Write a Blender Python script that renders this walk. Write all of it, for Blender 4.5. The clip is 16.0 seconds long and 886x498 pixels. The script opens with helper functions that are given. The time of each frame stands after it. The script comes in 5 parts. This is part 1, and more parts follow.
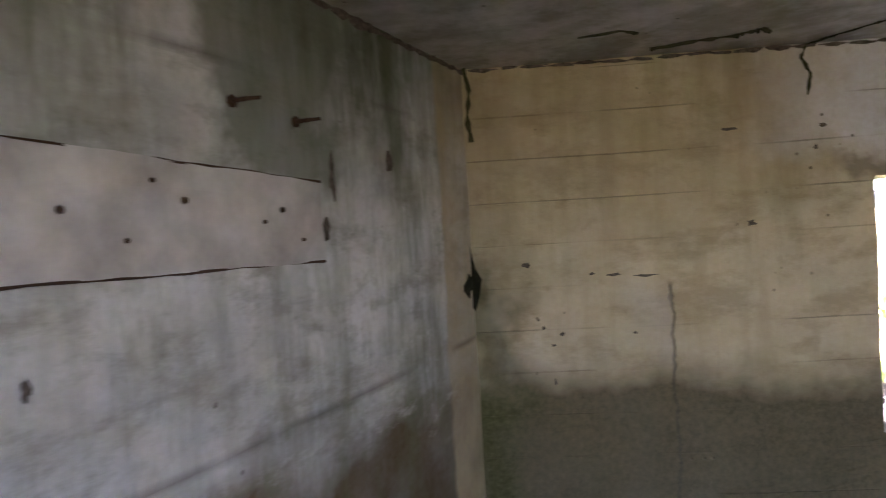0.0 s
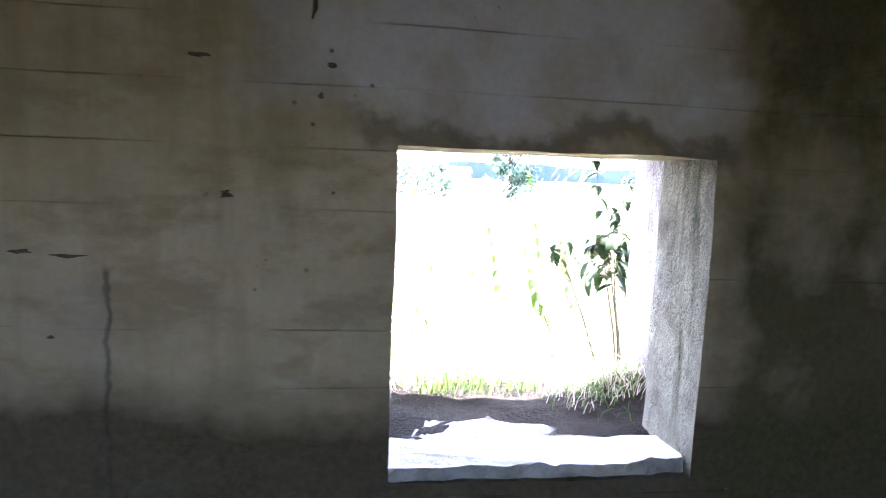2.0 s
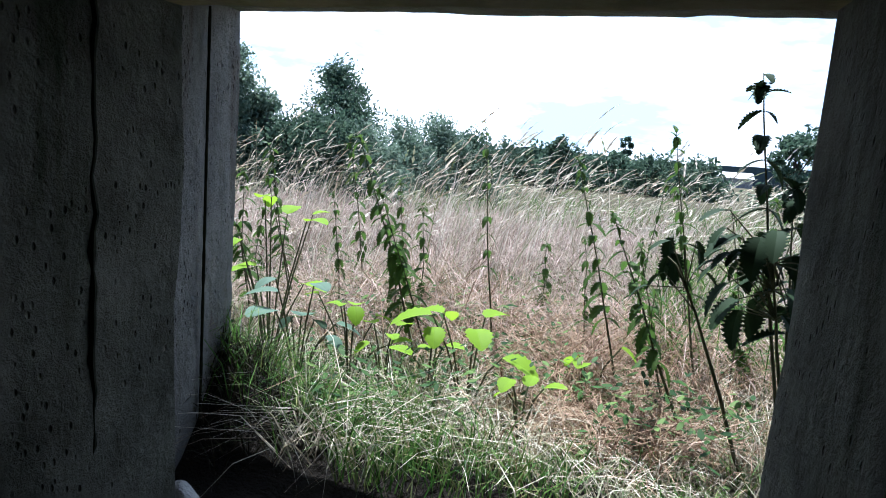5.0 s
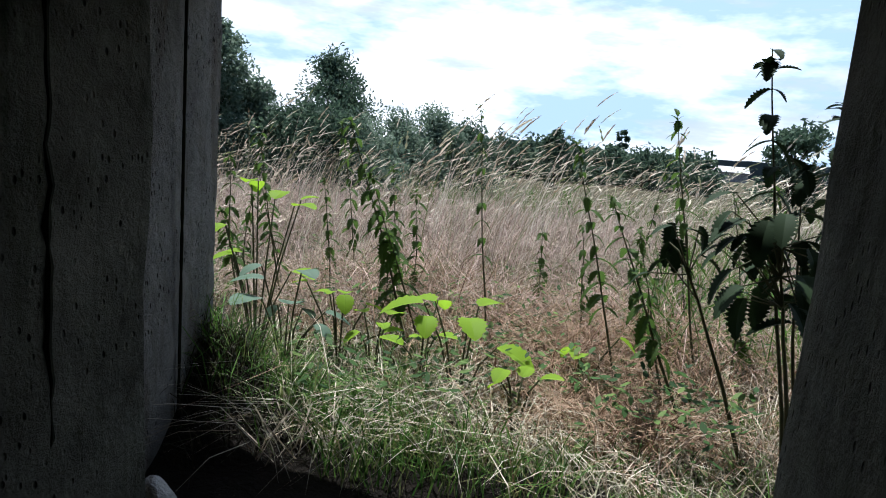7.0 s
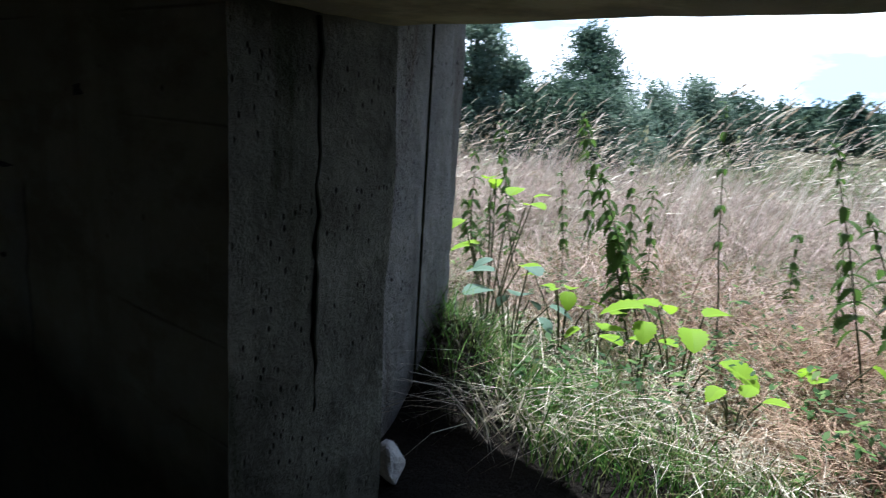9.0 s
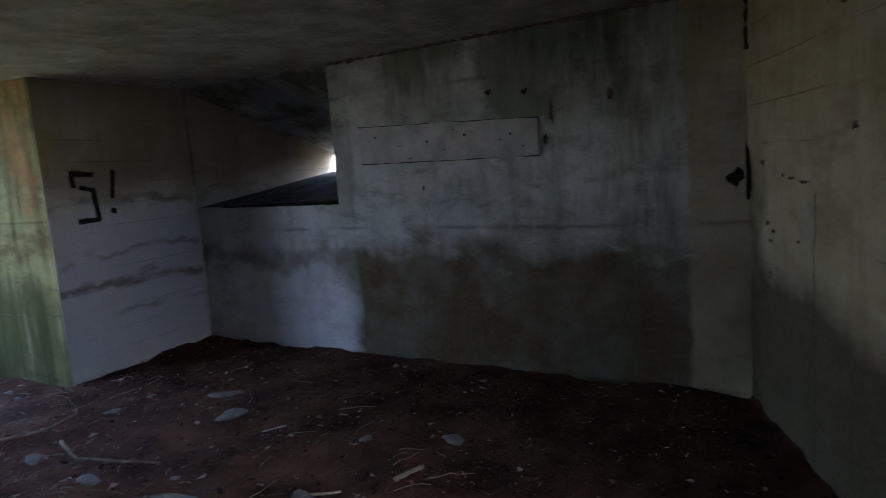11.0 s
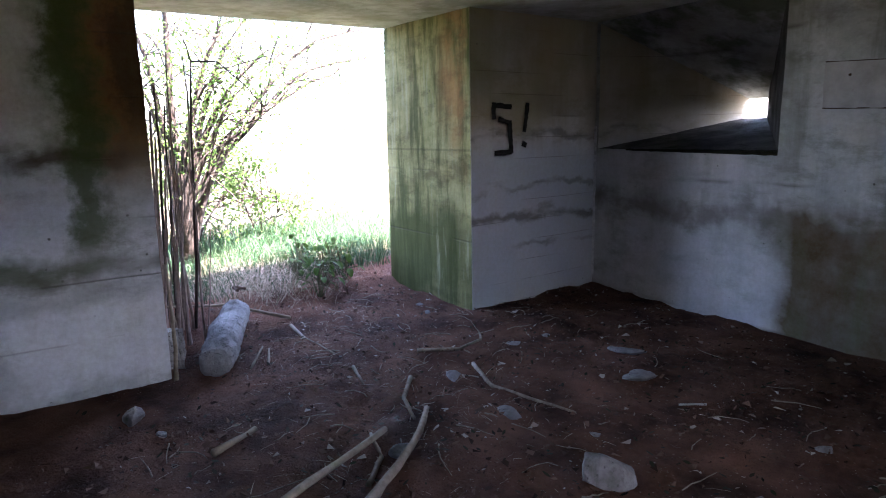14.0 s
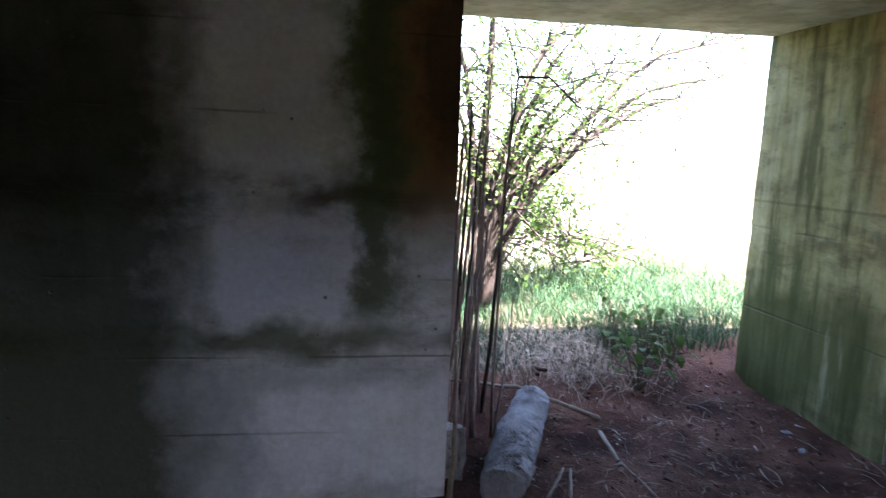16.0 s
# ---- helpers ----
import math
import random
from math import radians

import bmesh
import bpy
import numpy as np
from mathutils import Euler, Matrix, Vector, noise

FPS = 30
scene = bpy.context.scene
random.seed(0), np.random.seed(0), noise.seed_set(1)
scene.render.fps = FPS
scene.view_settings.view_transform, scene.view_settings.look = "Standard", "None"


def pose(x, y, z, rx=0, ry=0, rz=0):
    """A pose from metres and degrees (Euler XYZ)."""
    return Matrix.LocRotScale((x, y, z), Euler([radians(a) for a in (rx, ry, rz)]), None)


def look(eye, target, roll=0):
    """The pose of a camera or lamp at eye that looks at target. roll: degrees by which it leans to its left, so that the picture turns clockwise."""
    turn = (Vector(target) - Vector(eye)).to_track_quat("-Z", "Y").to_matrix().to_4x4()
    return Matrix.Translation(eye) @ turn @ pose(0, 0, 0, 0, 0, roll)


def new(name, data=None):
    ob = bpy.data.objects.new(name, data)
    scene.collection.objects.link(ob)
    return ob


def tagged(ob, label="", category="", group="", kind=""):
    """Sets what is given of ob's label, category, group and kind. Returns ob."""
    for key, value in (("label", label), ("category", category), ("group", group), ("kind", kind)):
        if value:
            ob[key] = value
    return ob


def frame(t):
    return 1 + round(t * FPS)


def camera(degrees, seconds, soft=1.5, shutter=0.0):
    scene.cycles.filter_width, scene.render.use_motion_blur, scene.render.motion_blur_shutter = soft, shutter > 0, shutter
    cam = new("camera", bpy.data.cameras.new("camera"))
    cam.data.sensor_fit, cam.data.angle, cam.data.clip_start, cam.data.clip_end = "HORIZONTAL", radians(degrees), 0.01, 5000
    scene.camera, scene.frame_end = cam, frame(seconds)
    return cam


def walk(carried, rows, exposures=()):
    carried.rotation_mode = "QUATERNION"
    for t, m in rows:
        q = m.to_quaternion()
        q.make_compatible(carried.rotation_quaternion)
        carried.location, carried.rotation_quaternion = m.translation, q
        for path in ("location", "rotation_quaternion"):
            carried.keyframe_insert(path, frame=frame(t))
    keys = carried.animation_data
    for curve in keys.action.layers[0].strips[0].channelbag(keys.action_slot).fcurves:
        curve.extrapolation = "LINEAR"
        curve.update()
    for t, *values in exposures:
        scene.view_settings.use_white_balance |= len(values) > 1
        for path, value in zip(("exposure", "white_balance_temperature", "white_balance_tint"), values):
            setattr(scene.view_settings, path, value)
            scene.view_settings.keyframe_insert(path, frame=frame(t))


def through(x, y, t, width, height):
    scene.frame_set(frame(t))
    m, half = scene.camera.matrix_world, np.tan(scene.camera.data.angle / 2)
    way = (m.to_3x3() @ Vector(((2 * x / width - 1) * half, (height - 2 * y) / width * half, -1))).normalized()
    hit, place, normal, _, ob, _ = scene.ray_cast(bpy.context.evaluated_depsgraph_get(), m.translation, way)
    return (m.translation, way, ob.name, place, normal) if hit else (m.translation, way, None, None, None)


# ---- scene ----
cam = camera(69.0, 16.0, soft=1.0, shutter=0.3)
PATH = [
    (0.0, 0.232, 0.054, 1.429, 88.12, 3.41, 3.84),
    (0.5, 0.405, 0.316, 1.422, 87.55, 3.54, -4.93),
    (1.0, 0.767, 0.516, 1.430, 86.18, 0.65, -10.62),
    (1.5, 1.324, 0.702, 1.443, 85.61, -1.53, -9.56),
    (2.0, 1.791, 0.887, 1.461, 83.28, -2.32, -6.79),
    (2.5, 2.160, 1.188, 1.410, 83.70, -3.21, -3.98),
    (3.0, 2.457, 1.459, 1.370, 83.38, -2.32, 2.07),
    (3.5, 2.687, 1.711, 1.348, 83.49, -5.26, 11.50),
    (4.0, 2.698, 2.014, 1.373, 81.75, -7.07, 15.11),
    (4.5, 2.711, 2.215, 1.335, 82.00, -4.38, 16.60),
    (7.0, 2.700, 2.370, 1.267, 81.33, -4.66, 16.20),
    (7.5, 2.700, 2.382, 1.304, 81.58, -2.73, 15.80),
    (8.0, 2.630, 2.360, 1.358, 80.97, -2.09, 16.84),
    (8.5, 2.662, 2.314, 1.392, 79.64, -0.53, 25.68),
    (9.0, 2.815, 2.310, 1.393, 77.22, -3.63, 38.38),
    (9.5, 3.052, 2.257, 1.421, 76.91, -0.21, 51.33),
    (10.0, 3.386, 2.139, 1.400, 78.73, 0.14, 70.52),
    (10.2, 3.565, 2.125, 1.346, 81.09, 3.37, 79.91),
    (12.3, 3.730, 1.654, 1.345, 80.83, 1.34, 114.49),
    (12.5, 3.698, 1.637, 1.348, 80.76, 1.31, 117.09),
    (13.0, 3.685, 1.515, 1.342, 80.56, 1.72, 124.07),
    (13.5, 3.622, 1.384, 1.323, 80.31, 1.92, 128.03),
    (14.0, 3.559, 1.289, 1.308, 79.51, 1.10, 128.98),
    (14.5, 3.419, 1.093, 1.305, 78.61, 0.28, 132.40),
    (15.0, 3.148, 0.874, 1.342, 78.75, -0.46, 142.25),
    (15.5, 3.047, 0.510, 1.375, 79.96, -1.65, 148.97),
    (16.0, 3.026, 0.211, 1.392, 81.21, -2.19, 154.43),
]

EXPOSURES = [(0.0, 7.2, 6800, 33), (1.0, 6.8, 6700, 30), (1.5, 6.7, 6150, 28), (2.0, 6.3, 5600, 27), (2.5, 5.7, 5300, 22), (3.0, 4.8, 5050, 20), (3.5, 4.0, 5000, 17),
             (4.0, 3.2, 4900, 15), (4.5, 2.25, 5050, 8), (7.0, 0.85, 5700, 8), (8.5, 0.85, 5500, 8), (9.0, 1.5, 5350, 9), (9.5, 2.3, 5000, 11), (10.0, 3.1, 5200, 12),
             (10.2, 3.7, 5600, 14), (12.3, 5.75, 6000, 27), (14.5, 5.75, 6000, 27), (15.3, 5.5, 6000, 26), (16.0, 5.1, 6000, 23)]
walk(cam, [(t, pose(x, y, z, rx, ry, rz)) for t, x, y, z, rx, ry, rz in PATH], EXPOSURES)

# ---- light: sun ahead of the gun opening, hazy sky ----
SUN = Vector((-0.20, 0.31, 0.93)).normalized()
world = bpy.data.worlds.new("sky")
scene.world = world
world.use_nodes = True
wn = world.node_tree.nodes
sky = wn.new("ShaderNodeTexSky")
sky.sky_type = "NISHITA"
sky.sun_disc = False
sky.sun_elevation = math.asin(SUN.z)
sky.sun_rotation = math.atan2(SUN.x, SUN.y)
sky.dust_density = 2.0
world.node_tree.links.new(sky.outputs[0], wn["Background"].inputs[0])
wn["Background"].inputs[1].default_value = 0.075
sun_data = bpy.data.lights.new("sun", "SUN")
sun_data.energy = 5.0
sun_data.angle = radians(0.6)
sun_data.color = (1.0, 0.95, 0.87)
sun = new("sun", sun_data)
sun.matrix_world = look(SUN * 30, (0, 0, 0))


# ---- material helpers ----
class Nodes:
    """A thin layer over a node tree: each call adds one node and returns its output."""

    def __init__(self, name, rough=0.9, metal=0.0):
        self.mat = bpy.data.materials.new(name)
        self.mat.use_nodes = True
        self.t = self.mat.node_tree
        self.b = self.t.nodes["Principled BSDF"]
        self.b.inputs["Roughness"].default_value = rough
        self.b.inputs["Metallic"].default_value = metal
        self.b.inputs["Specular IOR Level"].default_value = 0.12
        self.pos = self.t.nodes.new("ShaderNodeTexCoord").outputs["Object"]

    def put(self, sock, v):
        if isinstance(v, bpy.types.NodeSocket):
            self.t.links.new(v, sock)
        elif isinstance(v, tuple) and len(v) == 3 and sock.type == "RGBA":
            sock.default_value = (*v, 1)
        else:
            sock.default_value = v

    def scaled(self, s, turn=(0, 0, 0), move=(0, 0, 0)):
        m = self.t.nodes.new("ShaderNodeMapping")
        self.t.links.new(self.pos, m.inputs[0])
        m.inputs["Location"].default_value = move
        m.inputs["Rotation"].default_value = turn
        m.inputs["Scale"].default_value = s
        return m.outputs[0]

    def noise(self, scale, detail=4.0, rough=0.55, vec=None, colour=False):
        n = self.t.nodes.new("ShaderNodeTexNoise")
        self.put(n.inputs["Vector"], vec or self.pos)
        n.inputs["Scale"].default_value = scale
        n.inputs["Detail"].default_value = detail
        n.inputs["Roughness"].default_value = rough
        return n.outputs[1 if colour else 0]

    def cells(self, scale, feature="F1", vec=None):
        n = self.t.nodes.new("ShaderNodeTexVoronoi")
        n.feature = feature
        self.put(n.inputs["Vector"], vec or self.pos)
        n.inputs["Scale"].default_value = scale
        return n.outputs["Distance"]

    def fit(self, v, a, b, c=0.0, d=1.0):
        n = self.t.nodes.new("ShaderNodeMapRange")
        for i, x in enumerate((v, a, b, c, d)):
            self.put(n.inputs[i], x)
        return n.outputs[0]

    def math(self, op, a, b=0.0):
        n = self.t.nodes.new("ShaderNodeMath")
        n.operation = op
        self.put(n.inputs[0], a)
        self.put(n.inputs[1], b)
        return n.outputs[0]

    def mix(self, f, a, b):
        n = self.t.nodes.new("ShaderNodeMix")
        n.data_type = "RGBA"
        self.put(n.inputs[0], f)
        self.put(n.inputs[6], a)
        self.put(n.inputs[7], b)
        return n.outputs[2]

    def axis(self, i):
        n = self.t.nodes.new("ShaderNodeSeparateXYZ")
        self.t.links.new(self.pos, n.inputs[0])
        return n.outputs[i]

    def random(self):
        return self.t.nodes.new("ShaderNodeObjectInfo").outputs["Random"]

    def island(self):
        return self.t.nodes.new("ShaderNodeNewGeometry").outputs["Random Per Island"]

    def bump(self, h, strength=0.4, dist=0.01):
        n = self.t.nodes.new("ShaderNodeBump")
        n.inputs["Strength"].default_value = strength
        n.inputs["Distance"].default_value = dist
        self.put(n.inputs["Height"], h)
        self.t.links.new(n.outputs[0], self.b.inputs["Normal"])

    def colour(self, v):
        self.put(self.b.inputs["Base Color"], v)
        return self.mat


def concrete(name, base, light, stain, moss, band=None, moss_amount=0.5, boards=0.155, band_top=0.75, seed=0.0, marks=False, door=False, scrape=False, pier=False, jamb=False):
    """Old board-marked concrete: mottling, run-down streaks, algae, a damp band and fine pitting."""
    n = Nodes(name, 0.88)
    shift = (seed, seed * 1.7, 0)
    big = n.noise(1.1, 7, 0.68, n.scaled((1, 1, 1.5), move=shift))
    col = n.mix(n.fit(big, 0.36, 0.62), base, light)
    mid = n.noise(3.2, 6, 0.7, n.scaled((1, 1, 2.2), move=shift))
    col = n.mix(n.fit(mid, 0.50, 0.64, 0, 0.62), col, stain)
    col = n.mix(n.fit(mid, 0.44, 0.32, 0, 0.35), col, light)
    streak = n.noise(1.0, 5, 0.6, n.scaled((5.5, 5.5, 0.55), move=shift))
    col = n.mix(n.fit(streak, 0.50, 0.66, 0, 0.42), col, stain)
    runs = n.noise(1.0, 6, 0.65, n.scaled((2.6, 2.6, 0.45), move=(seed + 3, 7, 0)))
    z = n.axis(2)
    high = n.fit(z, 1.2, 2.1, 0.0, 0.12)
    col = n.mix(n.fit(n.math("ADD", runs, high), 0.56, 0.70, 0, moss_amount), col, moss)
    if band:
        wob = n.math("ADD", z, n.fit(n.noise(1.6, 4), 0.3, 0.7, -0.12, 0.12))
        low = n.fit(wob, band_top, band_top - 0.18, 0, 0.9)
        patch = n.fit(n.noise(0.8, 3, 0.5, n.scaled((1, 1, 0.5), move=(seed, 2, 1))), 0.40, 0.58, 0.93 if marks else 0.1, 1.0)
        col = n.mix(n.math("MULTIPLY", low, patch), col, band)
    if marks:
        # green run below the broken corner, and a cracked patch of repair render
        x = n.axis(0)
        wx = n.math("ADD", x, n.fit(n.noise(3.5, 4), 0.3, 0.7, -0.09, 0.09))
        run = n.fit(n.math("ABSOLUTE", n.math("SUBTRACT", wx, 0.22)), 0.04, 0.20, 0.95, 0)
        col = n.mix(n.math("MULTIPLY", run, n.math("MULTIPLY", n.fit(n.noise(2.3, 4), 0.32, 0.52, 0.55, 1), n.fit(z, 1.32, 1.10, 0.25, 1))), col, (0.035, 0.040, 0.014))
        cx = n.math("ADD", x, n.fit(n.noise(9, 4), 0.3, 0.7, -0.012, 0.012))
        crack = n.fit(n.math("ABSOLUTE", n.math("SUBTRACT", cx, 1.02)), 0.004, 0.012, 1, 0)
        crack = n.math("MULTIPLY", crack, n.fit(z, 1.12, 1.14, 1.0, 0.0))
        col = n.mix(n.math("MULTIPLY", crack, 0.75), col, (0.05, 0.045, 0.035))
        rx = n.math("MULTIPLY", n.fit(x, 0.2, 0.3), n.fit(x, 1.03, 1.01))
        grey = n.math("MULTIPLY", n.math("MULTIPLY", rx, n.fit(z, 1.15, 1.05)), n.fit(z, 0.70, 0.78))
        col = n.mix(n.math("MULTIPLY", grey, n.fit(n.noise(1.9, 4), 0.4, 0.65, 0, 0.6)), col, (0.36, 0.34, 0.32))
        # blue-grey concrete over the opening, a darker line along its upper edge
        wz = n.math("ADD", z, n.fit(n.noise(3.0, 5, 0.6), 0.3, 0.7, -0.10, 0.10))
        bluegrey = n.math("MULTIPLY", n.math("MULTIPLY", n.fit(wx, 1.30, 1.75), n.fit(wx, 3.05, 2.85)), n.fit(wz, 1.55, 1.72))
        col = n.mix(n.math("MULTIPLY", bluegrey, n.fit(n.noise(4.0, 5, 0.6), 0.35, 0.55, 0.45, 0.9)), col, (0.56, 0.58, 0.64))
        # unlit stretch right of the opening: its shade is put into the colour
        side = n.math("MULTIPLY", n.fit(wx, 2.96, 3.12), n.fit(n.noise(2.2, 5, 0.6), 0.32, 0.5, 0.35, 0.9))
        col = n.mix(side, col, (0.055, 0.058, 0.024))
        lip = n.math("MULTIPLY", n.math("MULTIPLY", n.fit(wx, 1.70, 1.80), n.fit(wx, 3.02, 2.98)), n.fit(n.math("ABSOLUTE", n.math("SUBTRACT", wz, 1.58)), 0.02, 0.07, 0.6, 0))
        col = n.mix(lip, col, (0.09, 0.085, 0.07))
    if scrape:
        # algae above the board, white scrapes below it, soaked concrete towards the front corner
        y = n.axis(1)
        wy = n.math("ADD", y, n.fit(n.noise(2.4, 5, 0.6), 0.3, 0.7, -0.12, 0.12))
        wz = n.math("ADD", z, n.fit(n.noise(3.0, 5, 0.6), 0.3, 0.7, -0.10, 0.10))
        area = n.math("MULTIPLY", n.math("MULTIPLY", n.fit(wy, 1.50, 1.58), n.fit(wy, 2.12, 1.95)), n.fit(wz, 1.52, 1.64))
        col = n.mix(n.math("MULTIPLY", area, 0.75), col, (0.115, 0.14, 0.105))
        run = n.noise(1.0, 6, 0.7, n.scaled((3.2, 3.2, 0.7), move=(2, 5, 0)))
        soak = n.math("MULTIPLY", n.fit(run, 0.47, 0.60), n.math("MULTIPLY", n.fit(wz, 1.35, 2.05), n.fit(wy, 1.9, 2.5, 0.35, 1)))
        col = n.mix(n.math("MULTIPLY", soak, 0.45), col, (0.035, 0.048, 0.018))
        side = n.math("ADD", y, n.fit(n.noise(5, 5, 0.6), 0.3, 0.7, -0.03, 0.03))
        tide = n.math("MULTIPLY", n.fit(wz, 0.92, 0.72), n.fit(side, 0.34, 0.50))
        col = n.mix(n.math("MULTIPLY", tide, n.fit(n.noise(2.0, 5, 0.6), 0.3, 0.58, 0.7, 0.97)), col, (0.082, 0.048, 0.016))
        smut = n.math("MULTIPLY", n.fit(n.math("ABSOLUTE", n.math("SUBTRACT", wz, 0.70)), 0.03, 0.13, 0.75, 0), n.fit(side, 0.55, 0.40))
        col = n.mix(n.math("MULTIPLY", smut, n.fit(n.noise(1.8, 5, 0.6), 0.36, 0.55)), col, (0.10, 0.085, 0.065))
        grn = n.math("MULTIPLY", n.fit(run, 0.50, 0.62), n.fit(wy, 0.3, 0.6))
        col = n.mix(n.math("MULTIPLY", grn, 0.45), col, (0.10, 0.12, 0.055))
        pale = n.math("MULTIPLY", n.fit(side, 0.50, 0.40), n.math("MULTIPLY", n.fit(wz, 1.18, 1.10), n.fit(n.math("ABSOLUTE", n.math("SUBTRACT", wz, 0.70)), 0.06, 0.2, 0.2, 1)))
        col = n.mix(n.math("MULTIPLY", pale, n.fit(n.noise(1.9, 6, 0.65, n.scaled((1, 1, 2))), 0.36, 0.56, 0.15, 0.7)), col, (0.54, 0.54, 0.56))
        scr = n.noise(1.0, 5, 0.7, n.scaled((4, 4, 9), (0.6, 0, 0)))
        scr = n.math("MULTIPLY", n.fit(scr, 0.56, 0.66), n.math("MULTIPLY", n.fit(z, 1.25, 1.1), n.fit(z, 0.55, 0.75)))
        col = n.mix(n.math("MULTIPLY", scr, n.fit(y, 1.3, 1.7, 0, 0.35)), col, (0.58, 0.58, 0.58))
        col = n.mix(n.math("MULTIPLY", n.fit(n.math("ADD", y, n.fit(n.noise(6, 4), 0.3, 0.7, -0.02, 0.02)), 2.63, 2.66), n.fit(n.noise(2.6, 5, 0.6), 0.3, 0.6, 0.35, 0.9)), col, (0.40, 0.33, 0.215))
        wet = n.math("MULTIPLY", n.fit(n.math("ABSOLUTE", n.math("SUBTRACT", wy, 2.22)), 0.05, 0.22, 1, 0), n.fit(wz, 1.50, 2.0))
        col = n.mix(n.math("MULTIPLY", wet, n.fit(run, 0.40, 0.52, 0.35, 0.95)), col, (0.030, 0.050, 0.014))
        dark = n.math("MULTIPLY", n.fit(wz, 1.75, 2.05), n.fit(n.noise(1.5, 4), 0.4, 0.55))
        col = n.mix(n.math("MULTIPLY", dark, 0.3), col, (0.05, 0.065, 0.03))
    if pier:
        # ochre head, blue-grey foot, broken dark tide lines and a short crack
        wz = n.math("ADD", z, n.fit(n.noise(2.2, 5, 0.6), 0.3, 0.7, -0.09, 0.09))
        col = n.mix(n.math("MULTIPLY", n.fit(wz, 1.22, 1.40), n.fit(n.noise(1.7, 5, 0.6), 0.3, 0.6, 0.35, 0.8)), col, (0.40, 0.345, 0.225))
        col = n.mix(n.math("MULTIPLY", n.fit(wz, 1.20, 1.05), n.fit(n.noise(2.4, 5, 0.6), 0.3, 0.6, 0.4, 0.85)), col, (0.56, 0.60, 0.68))
        for at, wide, part_of in ((1.26, 0.05, 0.6), (0.86, 0.035, 0.55), (0.64, 0.06, 0.75), (0.40, 0.03, 0.5)):
            tide = n.fit(n.math("ABSOLUTE", n.math("SUBTRACT", wz, at)), wide * 0.3, wide, part_of, 0)
            col = n.mix(n.math("MULTIPLY", tide, n.fit(n.noise(1.3 + at, 4, 0.6, n.scaled((1, 1, 3))), 0.42, 0.58)), col, (0.13, 0.125, 0.115))
        foot = n.math("MULTIPLY", n.fit(wz, 0.20, 0.05), 0.5)
        col = n.mix(foot, col, (0.70, 0.72, 0.76))
    if jamb:
        # dark algae runs, an orange streak beside the corner, darker towards the foot
        y = n.axis(1)
        wy = n.math("ADD", y, n.fit(n.noise(3.0, 5, 0.6), 0.3, 0.7, -0.08, 0.08))
        run = n.noise(1.0, 6, 0.7, n.scaled((7, 7, 0.8), move=(4, 1, 0)))
        col = n.mix(n.fit(run, 0.48, 0.60, 0, 0.75), col, (0.035, 0.045, 0.012))
        col = n.mix(n.fit(run, 0.43, 0.30, 0, 0.5), col, (0.36, 0.36, 0.25))
        rust = n.math("MULTIPLY", n.math("MULTIPLY", n.fit(wy, -1.86, -1.62), n.fit(wy, -1.47, -1.56)), n.math("MULTIPLY", n.fit(z, 0.8, 1.5, 0.0, 0.7), n.fit(n.noise(2.4, 6, 0.7), 0.36, 0.56)))
        col = n.mix(rust, col, (0.30, 0.155, 0.06))
        joint = n.fit(n.math("ABSOLUTE", n.math("SUBTRACT", z, 1.16)), 0.004, 0.012, 0.35, 0)
        col = n.mix(joint, col, (0.03, 0.03, 0.015))
    if door:
        # rust and algae runs down the entrance edge, a brown tide line
        x = n.axis(0)
        wx = n.math("ADD", x, n.fit(n.noise(3.4, 6, 0.7), 0.3, 0.7, -0.09, 0.09))
        wz = n.math("ADD", z, n.fit(n.noise(4.0, 4), 0.3, 0.7, -0.05, 0.05))
        top = n.fit(wz, 0.95, 1.3)
        col = n.mix(n.math("MULTIPLY", n.fit(wx, 2.46, 2.26, 0, 0.85), top), col, (0.08, 0.125, 0.026))
        col = n.mix(n.math("MULTIPLY", n.fit(wx, 2.22, 2.08, 0, 0.9), top), col, (0.24, 0.12, 0.05))
        tide = n.fit(n.math("ABSOLUTE", n.math("SUBTRACT", wz, 1.20)), 0.02, 0.07, 0.85, 0)
        col = n.mix(n.math("MULTIPLY", tide, n.fit(n.noise(1.4, 3), 0.38, 0.55)), col, (0.06, 0.04, 0.022))
        tide = n.fit(n.math("ABSOLUTE", n.math("SUBTRACT", wz, 0.66)), 0.02, 0.08, 0.8, 0)
        col = n.mix(n.math("MULTIPLY", tide, n.fit(n.noise(1.7, 3), 0.36, 0.55)), col, (0.06, 0.075, 0.03))
        block = n.math("MULTIPLY", n.math("MULTIPLY", n.fit(wz, 1.27, 1.36), n.fit(wx, 2.28, 2.42)), n.fit(wx, 2.88, 2.76))
        col = n.mix(n.math("MULTIPLY", block, n.fit(n.noise(2.6, 5, 0.6), 0.3, 0.5, 0.6, 0.95)), col, (0.72, 0.75, 0.78))
        mid = n.math("MULTIPLY", n.math("MULTIPLY", n.fit(wz, 0.72, 0.78), n.fit(wz, 1.16, 1.08)), n.math("MULTIPLY", n.fit(wx, 2.26, 2.34), n.fit(wx, 2.80, 2.72)))
        col = n.mix(n.math("MULTIPLY", mid, n.fit(n.noise(3.0, 6, 0.65), 0.32, 0.55, 0.3, 0.8)), col, (0.60, 0.60, 0.66))
